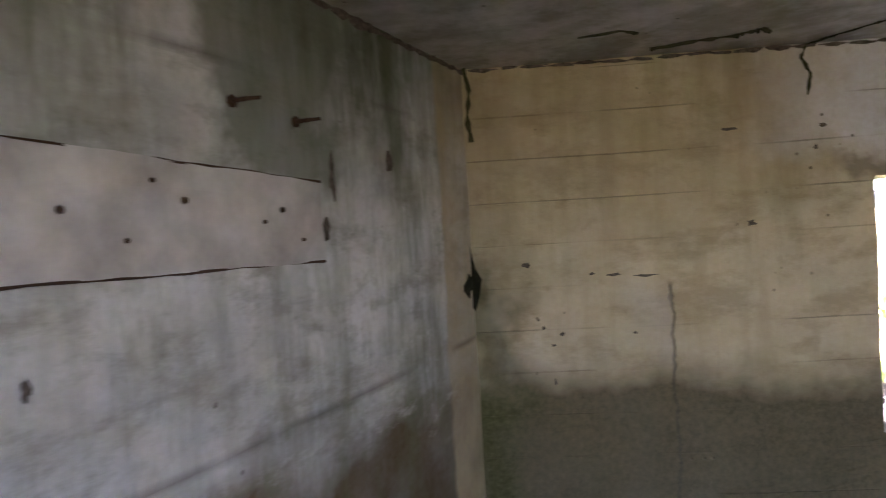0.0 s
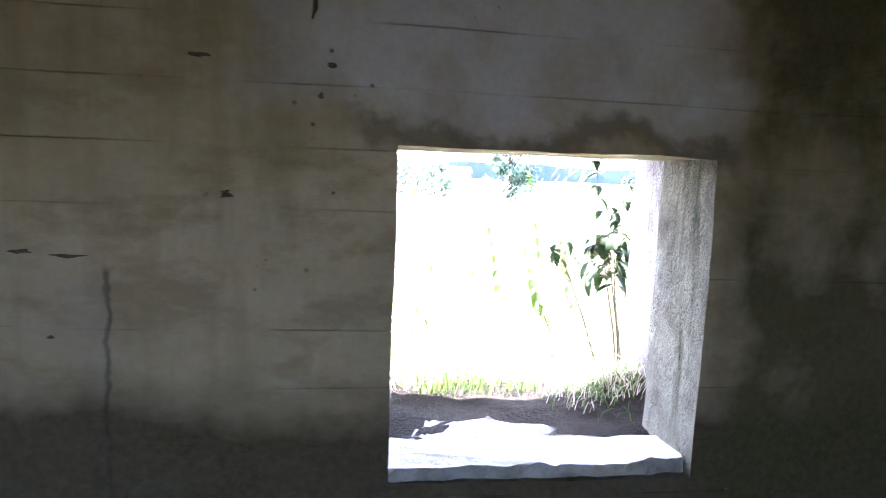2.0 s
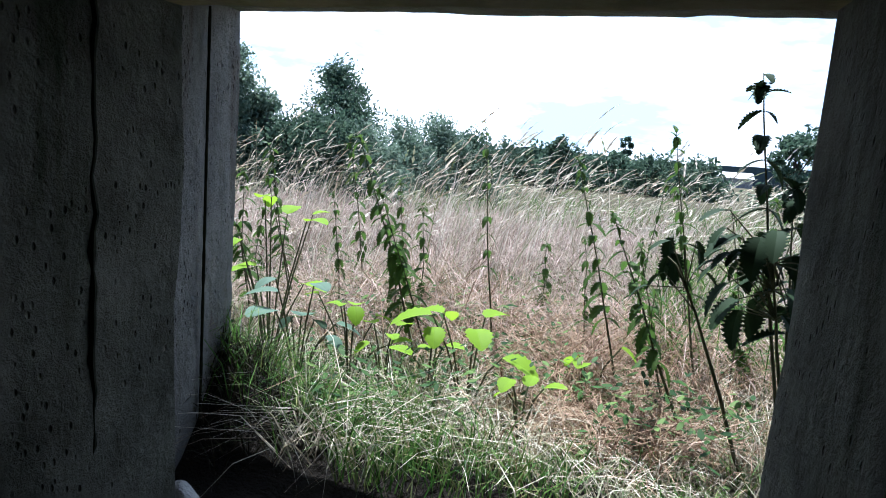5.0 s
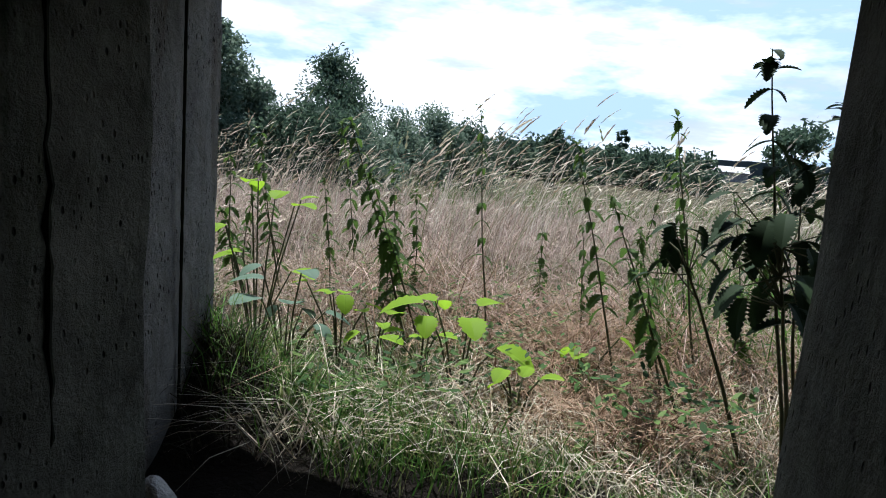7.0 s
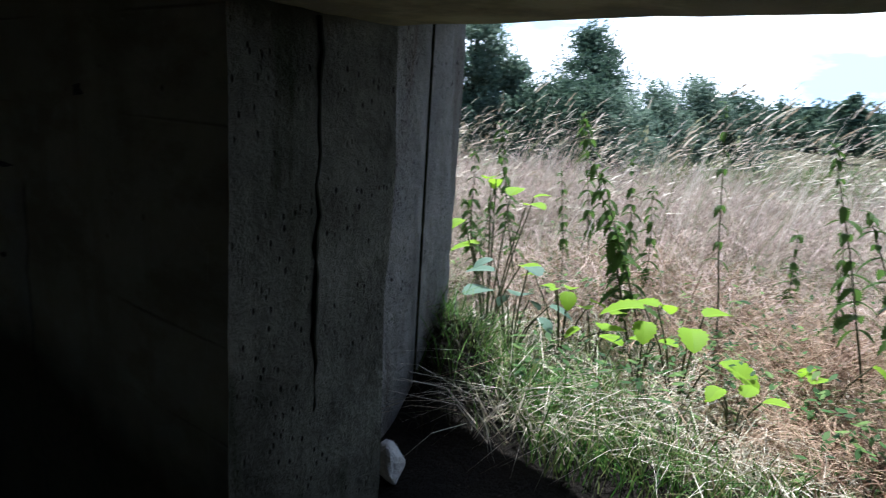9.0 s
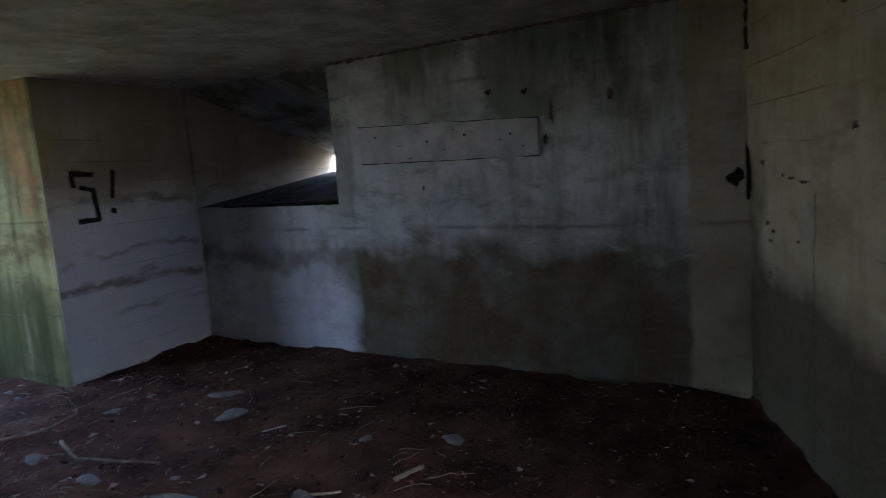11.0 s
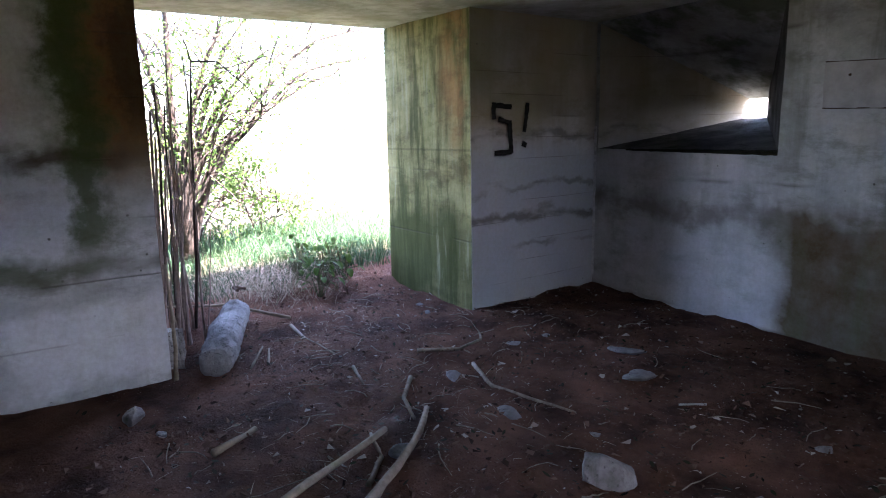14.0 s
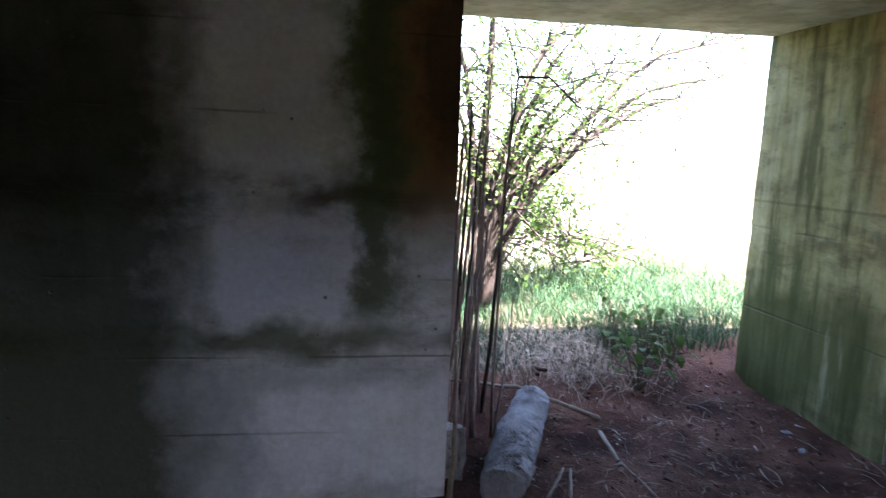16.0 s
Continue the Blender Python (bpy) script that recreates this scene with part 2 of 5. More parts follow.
        low = n.math("MULTIPLY", n.math("MULTIPLY", n.fit(wz, 0.50, 0.44), n.fit(wz, 0.02, 0.10)), n.fit(wx, 2.70, 2.58))
        col = n.mix(n.math("MULTIPLY", low, n.fit(n.noise(2.8, 6, 0.65), 0.32, 0.55, 0.3, 0.85)), col, (0.62, 0.65, 0.70))
        wet = n.math("MULTIPLY", n.fit(n.math("ABSOLUTE", n.math("SUBTRACT", wx, 2.20)), 0.03, 0.12, 1, 0), n.fit(wz, 0.62, 0.85))
        col = n.mix(n.math("MULTIPLY", wet, 0.8), col, (0.05, 0.075, 0.018))
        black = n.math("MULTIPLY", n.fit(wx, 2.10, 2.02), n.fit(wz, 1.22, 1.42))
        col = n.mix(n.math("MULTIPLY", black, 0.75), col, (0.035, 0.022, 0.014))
        # far end of the wall: its shade is put into the colour
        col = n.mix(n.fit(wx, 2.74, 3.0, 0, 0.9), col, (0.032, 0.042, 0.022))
    # shuttering boards: each one a shade apart, with a thin fin between
    zb = n.math("ADD", z, n.fit(n.noise(0.7, 2), 0, 1, -0.015, 0.015))
    step = n.math("FRACT", n.math("DIVIDE", zb, boards))
    line = n.fit(n.math("ABSOLUTE", n.math("SUBTRACT", step, 0.5)), 0.478, 0.5)
    broken = n.math("MULTIPLY", line, n.fit(n.noise(1.7, 2, 0.5, n.scaled((1, 1, 4))), 0.48, 0.6))
    col = n.mix(n.math("MULTIPLY", broken, 0.55), col, (0.06, 0.05, 0.04))
    pits = n.fit(n.cells(13), 0.05, 0.11, 1, 0)
    rare = n.math("MULTIPLY", pits, n.fit(n.noise(2.2, 2), 0.56, 0.64))
    col = n.mix(n.math("MULTIPLY", rare, 0.8), col, (0.05, 0.04, 0.03))
    fine = n.noise(38, 5, 0.7)
    col = n.mix(n.fit(fine, 0.35, 0.7, 0, 0.22), col, stain)
    h = n.math("ADD", n.math("MULTIPLY", fine, 0.35), n.math("MULTIPLY", broken, -0.9))
    h = n.math("ADD", h, n.math("MULTIPLY", rare, -1.2))
    h = n.math("ADD", h, n.noise(5, 4))
    n.bump(h, 0.5, 0.012)
    return n.colour(col)


def plain(name, a, b, scale=20.0, rough=0.85, bump=0.3, metal=0.0, dist=0.004, spread=0.0):
    n = Nodes(name, rough, metal)
    f = n.fit(n.noise(scale, 5, 0.65), 0.3, 0.7)
    col = n.mix(f, a, b)
    if spread:
        col = n.mix(n.fit(n.random(), 0, 1, 0, spread), col, b)
    if bump:
        n.bump(n.noise(scale * 2.5, 5, 0.7), bump, dist)
    return n.colour(col)


def foliage(name, a, b, c, through=0.35, rough=0.6):
    """Leaves and blades: colour by piece, some light let through."""
    n = Nodes(name, rough)
    r = n.island()
    col = n.mix(n.fit(r, 0.0, 0.6), a, b)
    col = n.mix(n.fit(r, 0.6, 1.0), col, c)
    n.colour(col)
    tr = n.t.nodes.new("ShaderNodeBsdfTranslucent")
    n.put(tr.inputs[0], col)
    ms = n.t.nodes.new("ShaderNodeMixShader")
    ms.inputs[0].default_value = through
    n.t.links.new(n.b.outputs[0], ms.inputs[1])
    n.t.links.new(tr.outputs[0], ms.inputs[2])
    n.t.links.new(ms.outputs[0], n.t.nodes["Material Output"].inputs[0])
    return n.mat


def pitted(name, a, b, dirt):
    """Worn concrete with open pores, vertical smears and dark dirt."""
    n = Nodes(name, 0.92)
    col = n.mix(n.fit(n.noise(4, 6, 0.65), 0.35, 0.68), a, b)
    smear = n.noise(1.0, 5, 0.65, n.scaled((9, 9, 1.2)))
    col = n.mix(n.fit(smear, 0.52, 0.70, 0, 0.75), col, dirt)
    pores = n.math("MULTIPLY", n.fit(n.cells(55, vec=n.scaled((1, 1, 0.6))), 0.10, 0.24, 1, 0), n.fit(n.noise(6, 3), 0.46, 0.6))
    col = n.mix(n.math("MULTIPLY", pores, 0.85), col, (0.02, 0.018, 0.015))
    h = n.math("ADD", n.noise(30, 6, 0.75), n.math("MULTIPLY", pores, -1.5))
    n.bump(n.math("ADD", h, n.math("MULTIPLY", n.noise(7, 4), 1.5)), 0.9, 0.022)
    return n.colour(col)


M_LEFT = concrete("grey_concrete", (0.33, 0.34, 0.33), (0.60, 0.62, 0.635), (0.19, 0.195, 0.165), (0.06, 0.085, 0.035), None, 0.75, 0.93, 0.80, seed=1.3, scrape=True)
M_PIER = concrete("pale_concrete", (0.52, 0.50, 0.45), (0.74, 0.74, 0.74), (0.36, 0.33, 0.25), (0.34, 0.29, 0.16), (0.70, 0.73, 0.79), 0.5, band_top=1.25, seed=5.1, pier=True)
M_JAMB = concrete("mossy_concrete", (0.17, 0.16, 0.065), (0.33, 0.31, 0.15), (0.06, 0.055, 0.025), (0.055, 0.075, 0.02), (0.05, 0.058, 0.018), 0.9, 0.5, seed=8.4, jamb=True)
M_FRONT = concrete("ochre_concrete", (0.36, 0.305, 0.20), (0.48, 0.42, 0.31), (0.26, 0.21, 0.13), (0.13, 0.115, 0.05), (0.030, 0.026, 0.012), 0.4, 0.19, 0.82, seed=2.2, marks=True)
M_DOORSIDE = concrete("blotched_concrete", (0.34, 0.355, 0.34), (0.70, 0.72, 0.75), (0.14, 0.135, 0.10), (0.09, 0.12, 0.045), (0.30, 0.32, 0.34), 0.6, 0.3, seed=11.7, door=True)
M_CEIL = concrete("ceiling_concrete", (0.40, 0.40, 0.37), (0.55, 0.55, 0.54), (0.25, 0.25, 0.18), (0.14, 0.15, 0.08), None, 0.45, seed=4.4)
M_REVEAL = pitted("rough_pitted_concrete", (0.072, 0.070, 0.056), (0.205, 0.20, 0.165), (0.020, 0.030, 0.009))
M_SKIN = pitted("smooth_grey_concrete", (0.115, 0.11, 0.105), (0.23, 0.22, 0.205), (0.075, 0.055, 0.035))
M_SILL = plain("pale_weathered_concrete", (0.22, 0.21, 0.20), (0.66, 0.66, 0.65), 7, 0.9, 0.9, dist=0.02)
M_LIME = plain("lime_seam", (0.45, 0.46, 0.48), (0.80, 0.81, 0.83), 22, 0.9, 0.5)
M_PLANK = plain("whitewashed_board", (0.30, 0.29, 0.285), (0.54, 0.53, 0.53), 5, 0.85, 0.3)
M_IRON = plain("rusty_iron", (0.03, 0.02, 0.015), (0.09, 0.05, 0.03), 60, 0.8, 0.4, 0.3)
M_PAINT = plain("black_paint", (0.012, 0.012, 0.012), (0.03, 0.03, 0.03), 30, 0.7, 0.1)
M_STONE = pitted("pale_rubble", (0.14, 0.13, 0.125), (0.44, 0.43, 0.43), (0.06, 0.05, 0.042))
# loophole sill and right cheek: their shade is put into a darker concrete
M_SPLAYSHADE = pitted("splay_shade", (0.035, 0.035, 0.034), (0.12, 0.12, 0.115), (0.02, 0.02, 0.018))
M_POST = pitted("weathered_post", (0.14, 0.14, 0.145), (0.42, 0.42, 0.44), (0.06, 0.055, 0.05))
M_STICK = plain("dry_wood", (0.11, 0.08, 0.055), (0.32, 0.27, 0.21), 25, 0.9, 0.5, spread=0.4)
M_BARK = plain("dark_bark", (0.016, 0.012, 0.010), (0.05, 0.038, 0.030), 30, 0.95, 0.8)


def earth(name, a, b, c):
    n = Nodes(name, 0.95)
    f = n.noise(2.2, 6, 0.65)
    col = n.mix(n.fit(f, 0.35, 0.68), a, b)
    bits = n.fit(n.cells(46), 0.10, 0.20, 1, 0)
    some = n.math("MULTIPLY", bits, n.fit(n.noise(7, 3), 0.5, 0.62))
    col = n.mix(n.math("MULTIPLY", some, 0.7), col, c)
    n.bump(n.math("ADD", n.noise(22, 6, 0.8), n.math("MULTIPLY", n.noise(80, 3), 0.5)), 1.0, 0.06)
    return n.colour(col)


M_SOIL = earth("dark_soil", (0.036, 0.016, 0.011), (0.20, 0.10, 0.066), (0.34, 0.28, 0.23))
# dark humus, blackened further to hold the shade below the opening
M_SHADEHUMUS = earth("shaded_humus", (0.010, 0.008, 0.006), (0.026, 0.020, 0.015), (0.10, 0.08, 0.06))
M_MEADOW = earth("meadow_ground", (0.035, 0.030, 0.016), (0.10, 0.085, 0.050), (0.30, 0.26, 0.17))


# ---- mesh helpers ----
def finish(bm, name, material, parent=None, smooth=False):
    me = bpy.data.meshes.new(name)
    bmesh.ops.recalc_face_normals(bm, faces=bm.faces)
    bm.to_mesh(me)
    bm.free()
    me.materials.append(material)
    if smooth:
        me.shade_smooth()
    ob = new(name, me)
    if parent:
        ob.parent = parent
        ob.matrix_parent_inverse = parent.matrix_world.inverted()
    return ob


def part(name, bm, material, parent, label="", smooth=False):
    ob = finish(bm, name, material, parent, smooth)
    return tagged(ob, label) if label else ob


def thing(name, at, label, category, group=""):
    ob = new(name)
    ob.empty_display_size = 0.1
    ob.matrix_world = pose(*at)
    bpy.context.view_layer.update()
    return tagged(ob, label, category, group)


def rough_up(bm, amount, scale=2.0, cuts=0):
    if cuts:
        bmesh.ops.subdivide_edges(bm, edges=bm.edges[:], cuts=cuts, use_grid_fill=True)
    for v in bm.verts:
        v.co += noise.noise_vector(v.co * scale) * amount + noise.noise_vector(v.co * scale * 6) * amount * 0.35


def split_long(bm, size, rounds=7):
    """Cuts edges until none is longer than size."""
    for _ in range(rounds):
        long = [e for e in bm.edges if e.calc_length() > size]
        if not long:
            return
        bmesh.ops.subdivide_edges(bm, edges=long, cuts=1, use_grid_fill=True)


def prism(points, z0, z1):
    bm = bmesh.new()
    low = [bm.verts.new((x, y, z0)) for x, y in points]
    top = [bm.verts.new((x, y, z1)) for x, y in points]
    bm.faces.new(low[::-1])
    bm.faces.new(top)
    for i in range(len(points)):
        j = (i + 1) % len(points)
        bm.faces.new((low[i], low[j], top[j], top[i]))
    return bm


def box(x0, x1, y0, y1, z0, z1):
    return prism([(x0, y0), (x1, y0), (x1, y1), (x0, y1)], z0, z1)


def holed(a, along, out, u0, u1, z0, z1, thick, inner, outer, lined=(0, 1, 3)):
    """A wall with a tunnel from the inner rectangle (u0, u1, z0, z1) to the outer one."""
    a, along, out = Vector((*a, 0)), Vector((*along, 0)).normalized(), Vector((*out, 0)).normalized()
    bm = bmesh.new()

    def ring(u, d):
        return [bm.verts.new(a + along * p + out * d + Vector((0, 0, q))) for p, q in ((u[0], u[2]), (u[1], u[2]), (u[1], u[3]), (u[0], u[3]))]

    r = [ring((u0, u1, z0, z1), 0), ring(inner, 0), ring(outer, thick), ring((u0, u1, z0, z1), thick)]
    for p, q in ((0, 1), (1, 2), (2, 3), (3, 0)):
        for i in range(4):
            j = (i + 1) % 4
            f = bm.faces.new((r[p][i], r[p][j], r[q][j], r[q][i]))
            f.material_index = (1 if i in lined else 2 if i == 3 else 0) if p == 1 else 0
    return bm


def structure(name, bm, material, label, size=0.14, amount=0.006, reveal=None):
    split_long(bm, size)
    rough_up(bm, amount, 3.0)
    ob = finish(bm, name, material)
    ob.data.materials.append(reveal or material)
    return tagged(ob, label, name.split("_")[0], "", "structure")


# ---- the bunker ----
H = 2.12
C1, C2 = (0.16, 2.92), (-1.40, -1.12)
PIER, PIER_OUT = (-0.12, -1.44), (-0.40, -2.52)
DOOR, DOOR_OUT = (1.93, -1.95), (1.50, -3.12)
LEFT_DIR = (C1[0] - C2[0], C1[1] - C2[1])
LEFT_LEN = math.hypot(*LEFT_DIR)
LEFT_OUT = (-LEFT_DIR[1] / LEFT_LEN, LEFT_DIR[0] / LEFT_LEN)
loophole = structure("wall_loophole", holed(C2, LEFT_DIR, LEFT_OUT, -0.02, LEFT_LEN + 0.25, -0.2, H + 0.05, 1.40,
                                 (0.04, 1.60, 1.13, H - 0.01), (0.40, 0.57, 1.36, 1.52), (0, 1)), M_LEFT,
          "grey board-marked concrete wall with a splayed firing loophole", reveal=M_SPLAYSHADE)
# light on the left cheek is put in as the pier's paler concrete
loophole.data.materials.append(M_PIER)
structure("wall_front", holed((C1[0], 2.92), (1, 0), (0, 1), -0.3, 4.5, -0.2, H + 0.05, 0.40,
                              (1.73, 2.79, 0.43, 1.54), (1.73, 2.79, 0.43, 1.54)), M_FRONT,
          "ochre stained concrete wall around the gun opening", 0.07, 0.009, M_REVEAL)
structure("wall_front_outer", holed((C1[0], 3.32), (1, 0), (0, 1), -0.8, 5.4, -0.2, H + 0.05, 0.68,
                                    (1.60, 2.91, 0.20, 1.61), (1.39, 2.97, 0.20, 1.68)), M_SKIN,
          "outer skin of smooth grey concrete round the opening", 0.08, 0.013)
pier = structure("wall_pier", prism([C2, PIER, PIER_OUT, (-2.0, -2.0), (-2.7, -0.7)], -0.2, H + 0.05), M_PIER,
                 "pale concrete pier with a mossy green reveal at the entrance", reveal=M_JAMB)
for p in pier.data.polygons:
    p.material_index = 1 if p.normal.x > 0.6 else 0
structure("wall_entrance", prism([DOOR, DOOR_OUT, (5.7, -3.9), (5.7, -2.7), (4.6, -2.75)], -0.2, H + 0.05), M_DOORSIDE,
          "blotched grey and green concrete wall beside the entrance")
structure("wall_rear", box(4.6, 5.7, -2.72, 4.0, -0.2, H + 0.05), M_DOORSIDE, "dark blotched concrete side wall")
# front edge carried out to 4.28: added, unseen overhang that shades the bank
structure("ceiling", prism([PIER_OUT, DOOR_OUT, (5.75, -3.95), (5.75, 4.28), (-0.9, 4.28), (-2.75, -0.72), (-2.03, -2.03)], H, H + 0.65), M_CEIL,
          "pale board-marked concrete ceiling slab with algae stains and an added front overhang", 0.2)


# ---- ground: earth floor, meadow in front, rough grass behind, out to the horizon ----
def smooth01(x):
    x = max(0.0, min(1.0, x))
    return x * x * (3 - 2 * x)


def ground_height(x, y):
    h = 0.0
    if y > 2.9:
        h = 0.44 * smooth01((y - 2.9) / 0.17) - 0.05 * smooth01((y - 3.6) / 1.0)
        h += 0.24 * math.exp(-((x - 1.58) / 0.20) ** 2 - ((y - 3.92) / 0.26) ** 2) + 0.12 * math.exp(-((x - 3.15) / 0.3) ** 2 - ((y - 3.7) / 0.3) ** 2)
    if y < -2.0:
        h = 0.16 * smooth01((-2.0 - y) / 1.2)
    if x < -1.6:
        h = max(h, 0.35 * smooth01((-1.6 - x) / 1.0))
    if x > 5.0:
        h = max(h, 0.35 * smooth01((x - 5.0) / 1.0))
    h -= 0.05 * max(0.0, min(y, 42.0) - 9.0)
    near = 1.0 if abs(x - 1.5) < 9 and abs(y) < 12 else 0.0
    h += near * (0.030 * noise.noise((x * 2.2, y * 2.2, 0)) + 0.022 * noise.noise((x * 6, y * 6, 3)) + 0.008 * noise.noise((x * 15, y * 15, 6)))
    far = math.hypot(x, y)
    if far > 40:
        h += 0.5 * noise.noise((x / 60, y / 60, 9)) * smooth01((far - 40) / 60)
    return h


def spread(lo, hi, step, reach):
    mid = list(np.arange(lo, hi + step / 2, step))
    out, d, p = [], step, 0.0
    while p < reach:
        d *= 1.35
        p += d
        out.append(p)
    return [lo - q for q in out[::-1]] + mid + [hi + q for q in out]


xs, ys = spread(-2.2, 5.2, 0.045, 2500), spread(-4.2, 6.0, 0.045, 2500)
verts = [(x, y, ground_height(x, y)) for y in ys for x in xs]
w = len(xs)
faces = [(j * w + i, j * w + i + 1, (j + 1) * w + i + 1, (j + 1) * w + i) for j in range(len(ys) - 1) for i in range(w - 1)]
me = bpy.data.meshes.new("ground")
me.from_pydata(verts, [], faces)
me.materials.append(M_SOIL)
me.materials.append(M_MEADOW)
me.materials.append(M_SHADEHUMUS)
for p in me.polygons:
    x, y, _ = p.center
    inside = -2.9 < y < 3.98 and -2.4 < x < 5.2
    # shade at the jambs is painted in: these faces get the blackened humus
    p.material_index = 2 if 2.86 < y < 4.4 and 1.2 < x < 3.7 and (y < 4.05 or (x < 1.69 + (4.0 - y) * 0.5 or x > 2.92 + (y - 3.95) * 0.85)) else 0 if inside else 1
me.shade_smooth()
tagged(new("ground", me), "dark earth floor running out into rough meadow", "ground", "", "structure")


# ---- inside the bunker ----
UP = Vector((0, 0, 1))


def on_left(u, z, off=0.0):
    """A point on the loophole wall: u metres from the far corner, off metres into the room."""
    return Vector((C2[0] + LEFT_DIR[0] / LEFT_LEN * u - LEFT_OUT[0] * off, C2[1] + LEFT_DIR[1] / LEFT_LEN * u - LEFT_OUT[1] * off, z))


def on_pier(s, z, off=0.0):
    a, b = Vector((*PIER, 0)), Vector((*C2, 0))
    d = (b - a).normalized()
    return a + d * s + Vector((-d.y, d.x, 0)) * -off + UP * z


def slab8(p):
    """A block from four corners of its back and four of its front."""
    bm = bmesh.new()
    v = [bm.verts.new(q) for q in p]
    for f in ((0, 1, 2, 3), (4, 5, 6, 7), (0, 1, 5, 4), (1, 2, 6, 5), (2, 3, 7, 6), (3, 0, 4, 7)):
        bm.faces.new([v[i] for i in f])
    return bm


def tube(points, radii, sides=7, closed=True):
    """A tapered, bent round bar."""
    bm = bmesh.new()
    pts = [Vector(p) for p in points]
    rings = []
    for i, p in enumerate(pts):
        d = (pts[min(i + 1, len(pts) - 1)] - pts[max(i - 1, 0)]).normalized()
        a = d.orthogonal().normalized()
        b = d.cross(a)
        rings.append([bm.verts.new(p + (a * math.cos(6.2832 * k / sides) + b * math.sin(6.2832 * k / sides)) * radii[i]) for k in range(sides)])
    for r, q in zip(rings, rings[1:]):
        for k in range(sides):
            bm.faces.new((r[k], r[(k + 1) % sides], q[(k + 1) % sides], q[k]))
    if closed:
        bm.faces.new(rings[0][::-1])
        bm.faces.new(rings[-1])
    return bm


# board fixed to the loophole wall
board = thing("wall_board", on_left(2.5, 1.49, 0.0), "whitewashed timber board nailed to the concrete wall", "board")
corners = [(1.86, 1.385), (3.20, 1.355), (3.20, 1.580), (1.86, 1.640)]
bm = slab8([on_left(u, z, -0.03) for u, z in corners] + [on_left(u, z, 0.022) for u, z in corners])
split_long(bm, 0.06)
rough_up(bm, 0.006, 9)
part("plank", bm, M_PLANK, board)
# shaded gap along the board's long edges, drawn as dark strips
for za, zb in ((1.385, 1.355), (1.640, 1.580)):
    line = [on_left(1.86 + 1.34 * k / 24, za + (zb - za) * k / 24 + 0.003 * noise.noise((k * 0.9, za, 0)), 0.018) for k in range(25)]
    part("edge_shade", tube(line, [0.004 + 0.003 * noise.noise((k * 0.7, zb, 3)) for k in range(25)], 5), M_IRON, board, "dark strip for the shaded gap along the edge")
for u, z in ((2.0, 1.56), (2.42, 1.50), (2.55, 1.44), (2.70, 1.52), (2.95, 1.47), (3.02, 1.50), (2.2, 1.49), (2.28, 1.40), (2.62, 1.56), (3.1, 1.42)):
    r = 0.009 if u in (2.0, 2.42, 2.70, 3.02) else 0.006
    part("nail", tube([on_left(u, z, 0.015), on_left(u, z, 0.029)], [r, r * 0.8]), M_IRON, board, "rusty nail head")
for u, z in ((2.88, 1.76), (3.12, 1.74)):
    p = on_left(u, z, -0.03)
    bolt = thing("wall_bolt", p, "bent rusty iron bolt stuck in the concrete", "bolt", "bolts in the wall")
    part("shank", tube([p, on_left(u, z, 0.05), on_left(u + 0.04, z + 0.008, 0.06)], [0.006, 0.006, 0.005]), M_IRON, bolt)
    part("washer", tube([on_left(u, z, 0.006), on_left(u, z, 0.012)], [0.016, 0.016]), M_IRON, bolt)


def blotch(name, centre, across, up, size, material, label, points=14, seed=1):
    """A thin uneven flake or broken patch on a wall."""
    rnd = random.Random(seed)
    bm = bmesh.new()
    n = across.cross(up)
    front = [centre + across * math.cos(6.2832 * k / points) * size[0] * rnd.uniform(0.35, 1.1) + up * math.sin(6.2832 * k / points) * size[1] * rnd.uniform(0.35, 1.1) for k in range(points)]
    v = [bm.verts.new(p) for p in front]
    bm.faces.new(v)
    g = bmesh.ops.extrude_face_region(bm, geom=bm.faces[:])
    for q in g["geom"]:
        if isinstance(q, bmesh.types.BMVert):
            q.co -= n * 0.02
    ob = finish(bm, name, material)
    return tagged(ob, label, "wall damage", "", "structure")


M_HOLE = plain("hole_shade_and_joint", (0.006, 0.006, 0.004), (0.02, 0.02, 0.01), 30, 0.95, 0.8)
M_MOULD = plain("dark_mould", (0.020, 0.026, 0.010), (0.07, 0.07, 0.035), 40, 0.95, 0.6)
M_CHIP = plain("broken_concrete", (0.035, 0.03, 0.025), (0.15, 0.13, 0.11), 60, 0.95, 0.9)
ALONG = (Vector((*C1, 0)) - Vector((*C2, 0))).normalized()
EX = Vector((1, 0, 0))
# hole is not cut: its shaded inside is a near-black plate on the wall
outline = [(-0.075, 1.26), (-0.02, 1.27), (0.0, 1.34), (0.015, 1.44), (0.028, 1.36), (0.045, 1.29), (0.075, 1.24), (0.06, 1.17), (0.035, 1.10), (0.01, 1.13), (-0.02, 1.09), (-0.04, 1.16), (-0.07, 1.15)]
bm = bmesh.new()
bm.faces.new([bm.verts.new((0.135 + x * 0.85, 2.906, z - 0.05)) for x, z in outline])
g = bmesh.ops.extrude_face_region(bm, geom=bm.faces[:])
for q in g["geom"]:
    if isinstance(q, bmesh.types.BMVert):
        q.co.y += 0.02
tagged(finish(bm, "trim_hole", M_HOLE), "dark plate for the shaded inside of a hole and crack in the wall corner", "wall damage", "", "structure")
blotch("trim_hole", on_left(4.27, 1.16, 0.006), ALONG, UP, (0.05, 0.06), M_HOLE, "dark plate for the shaded inside of a hole in the wall corner", 9, 5)
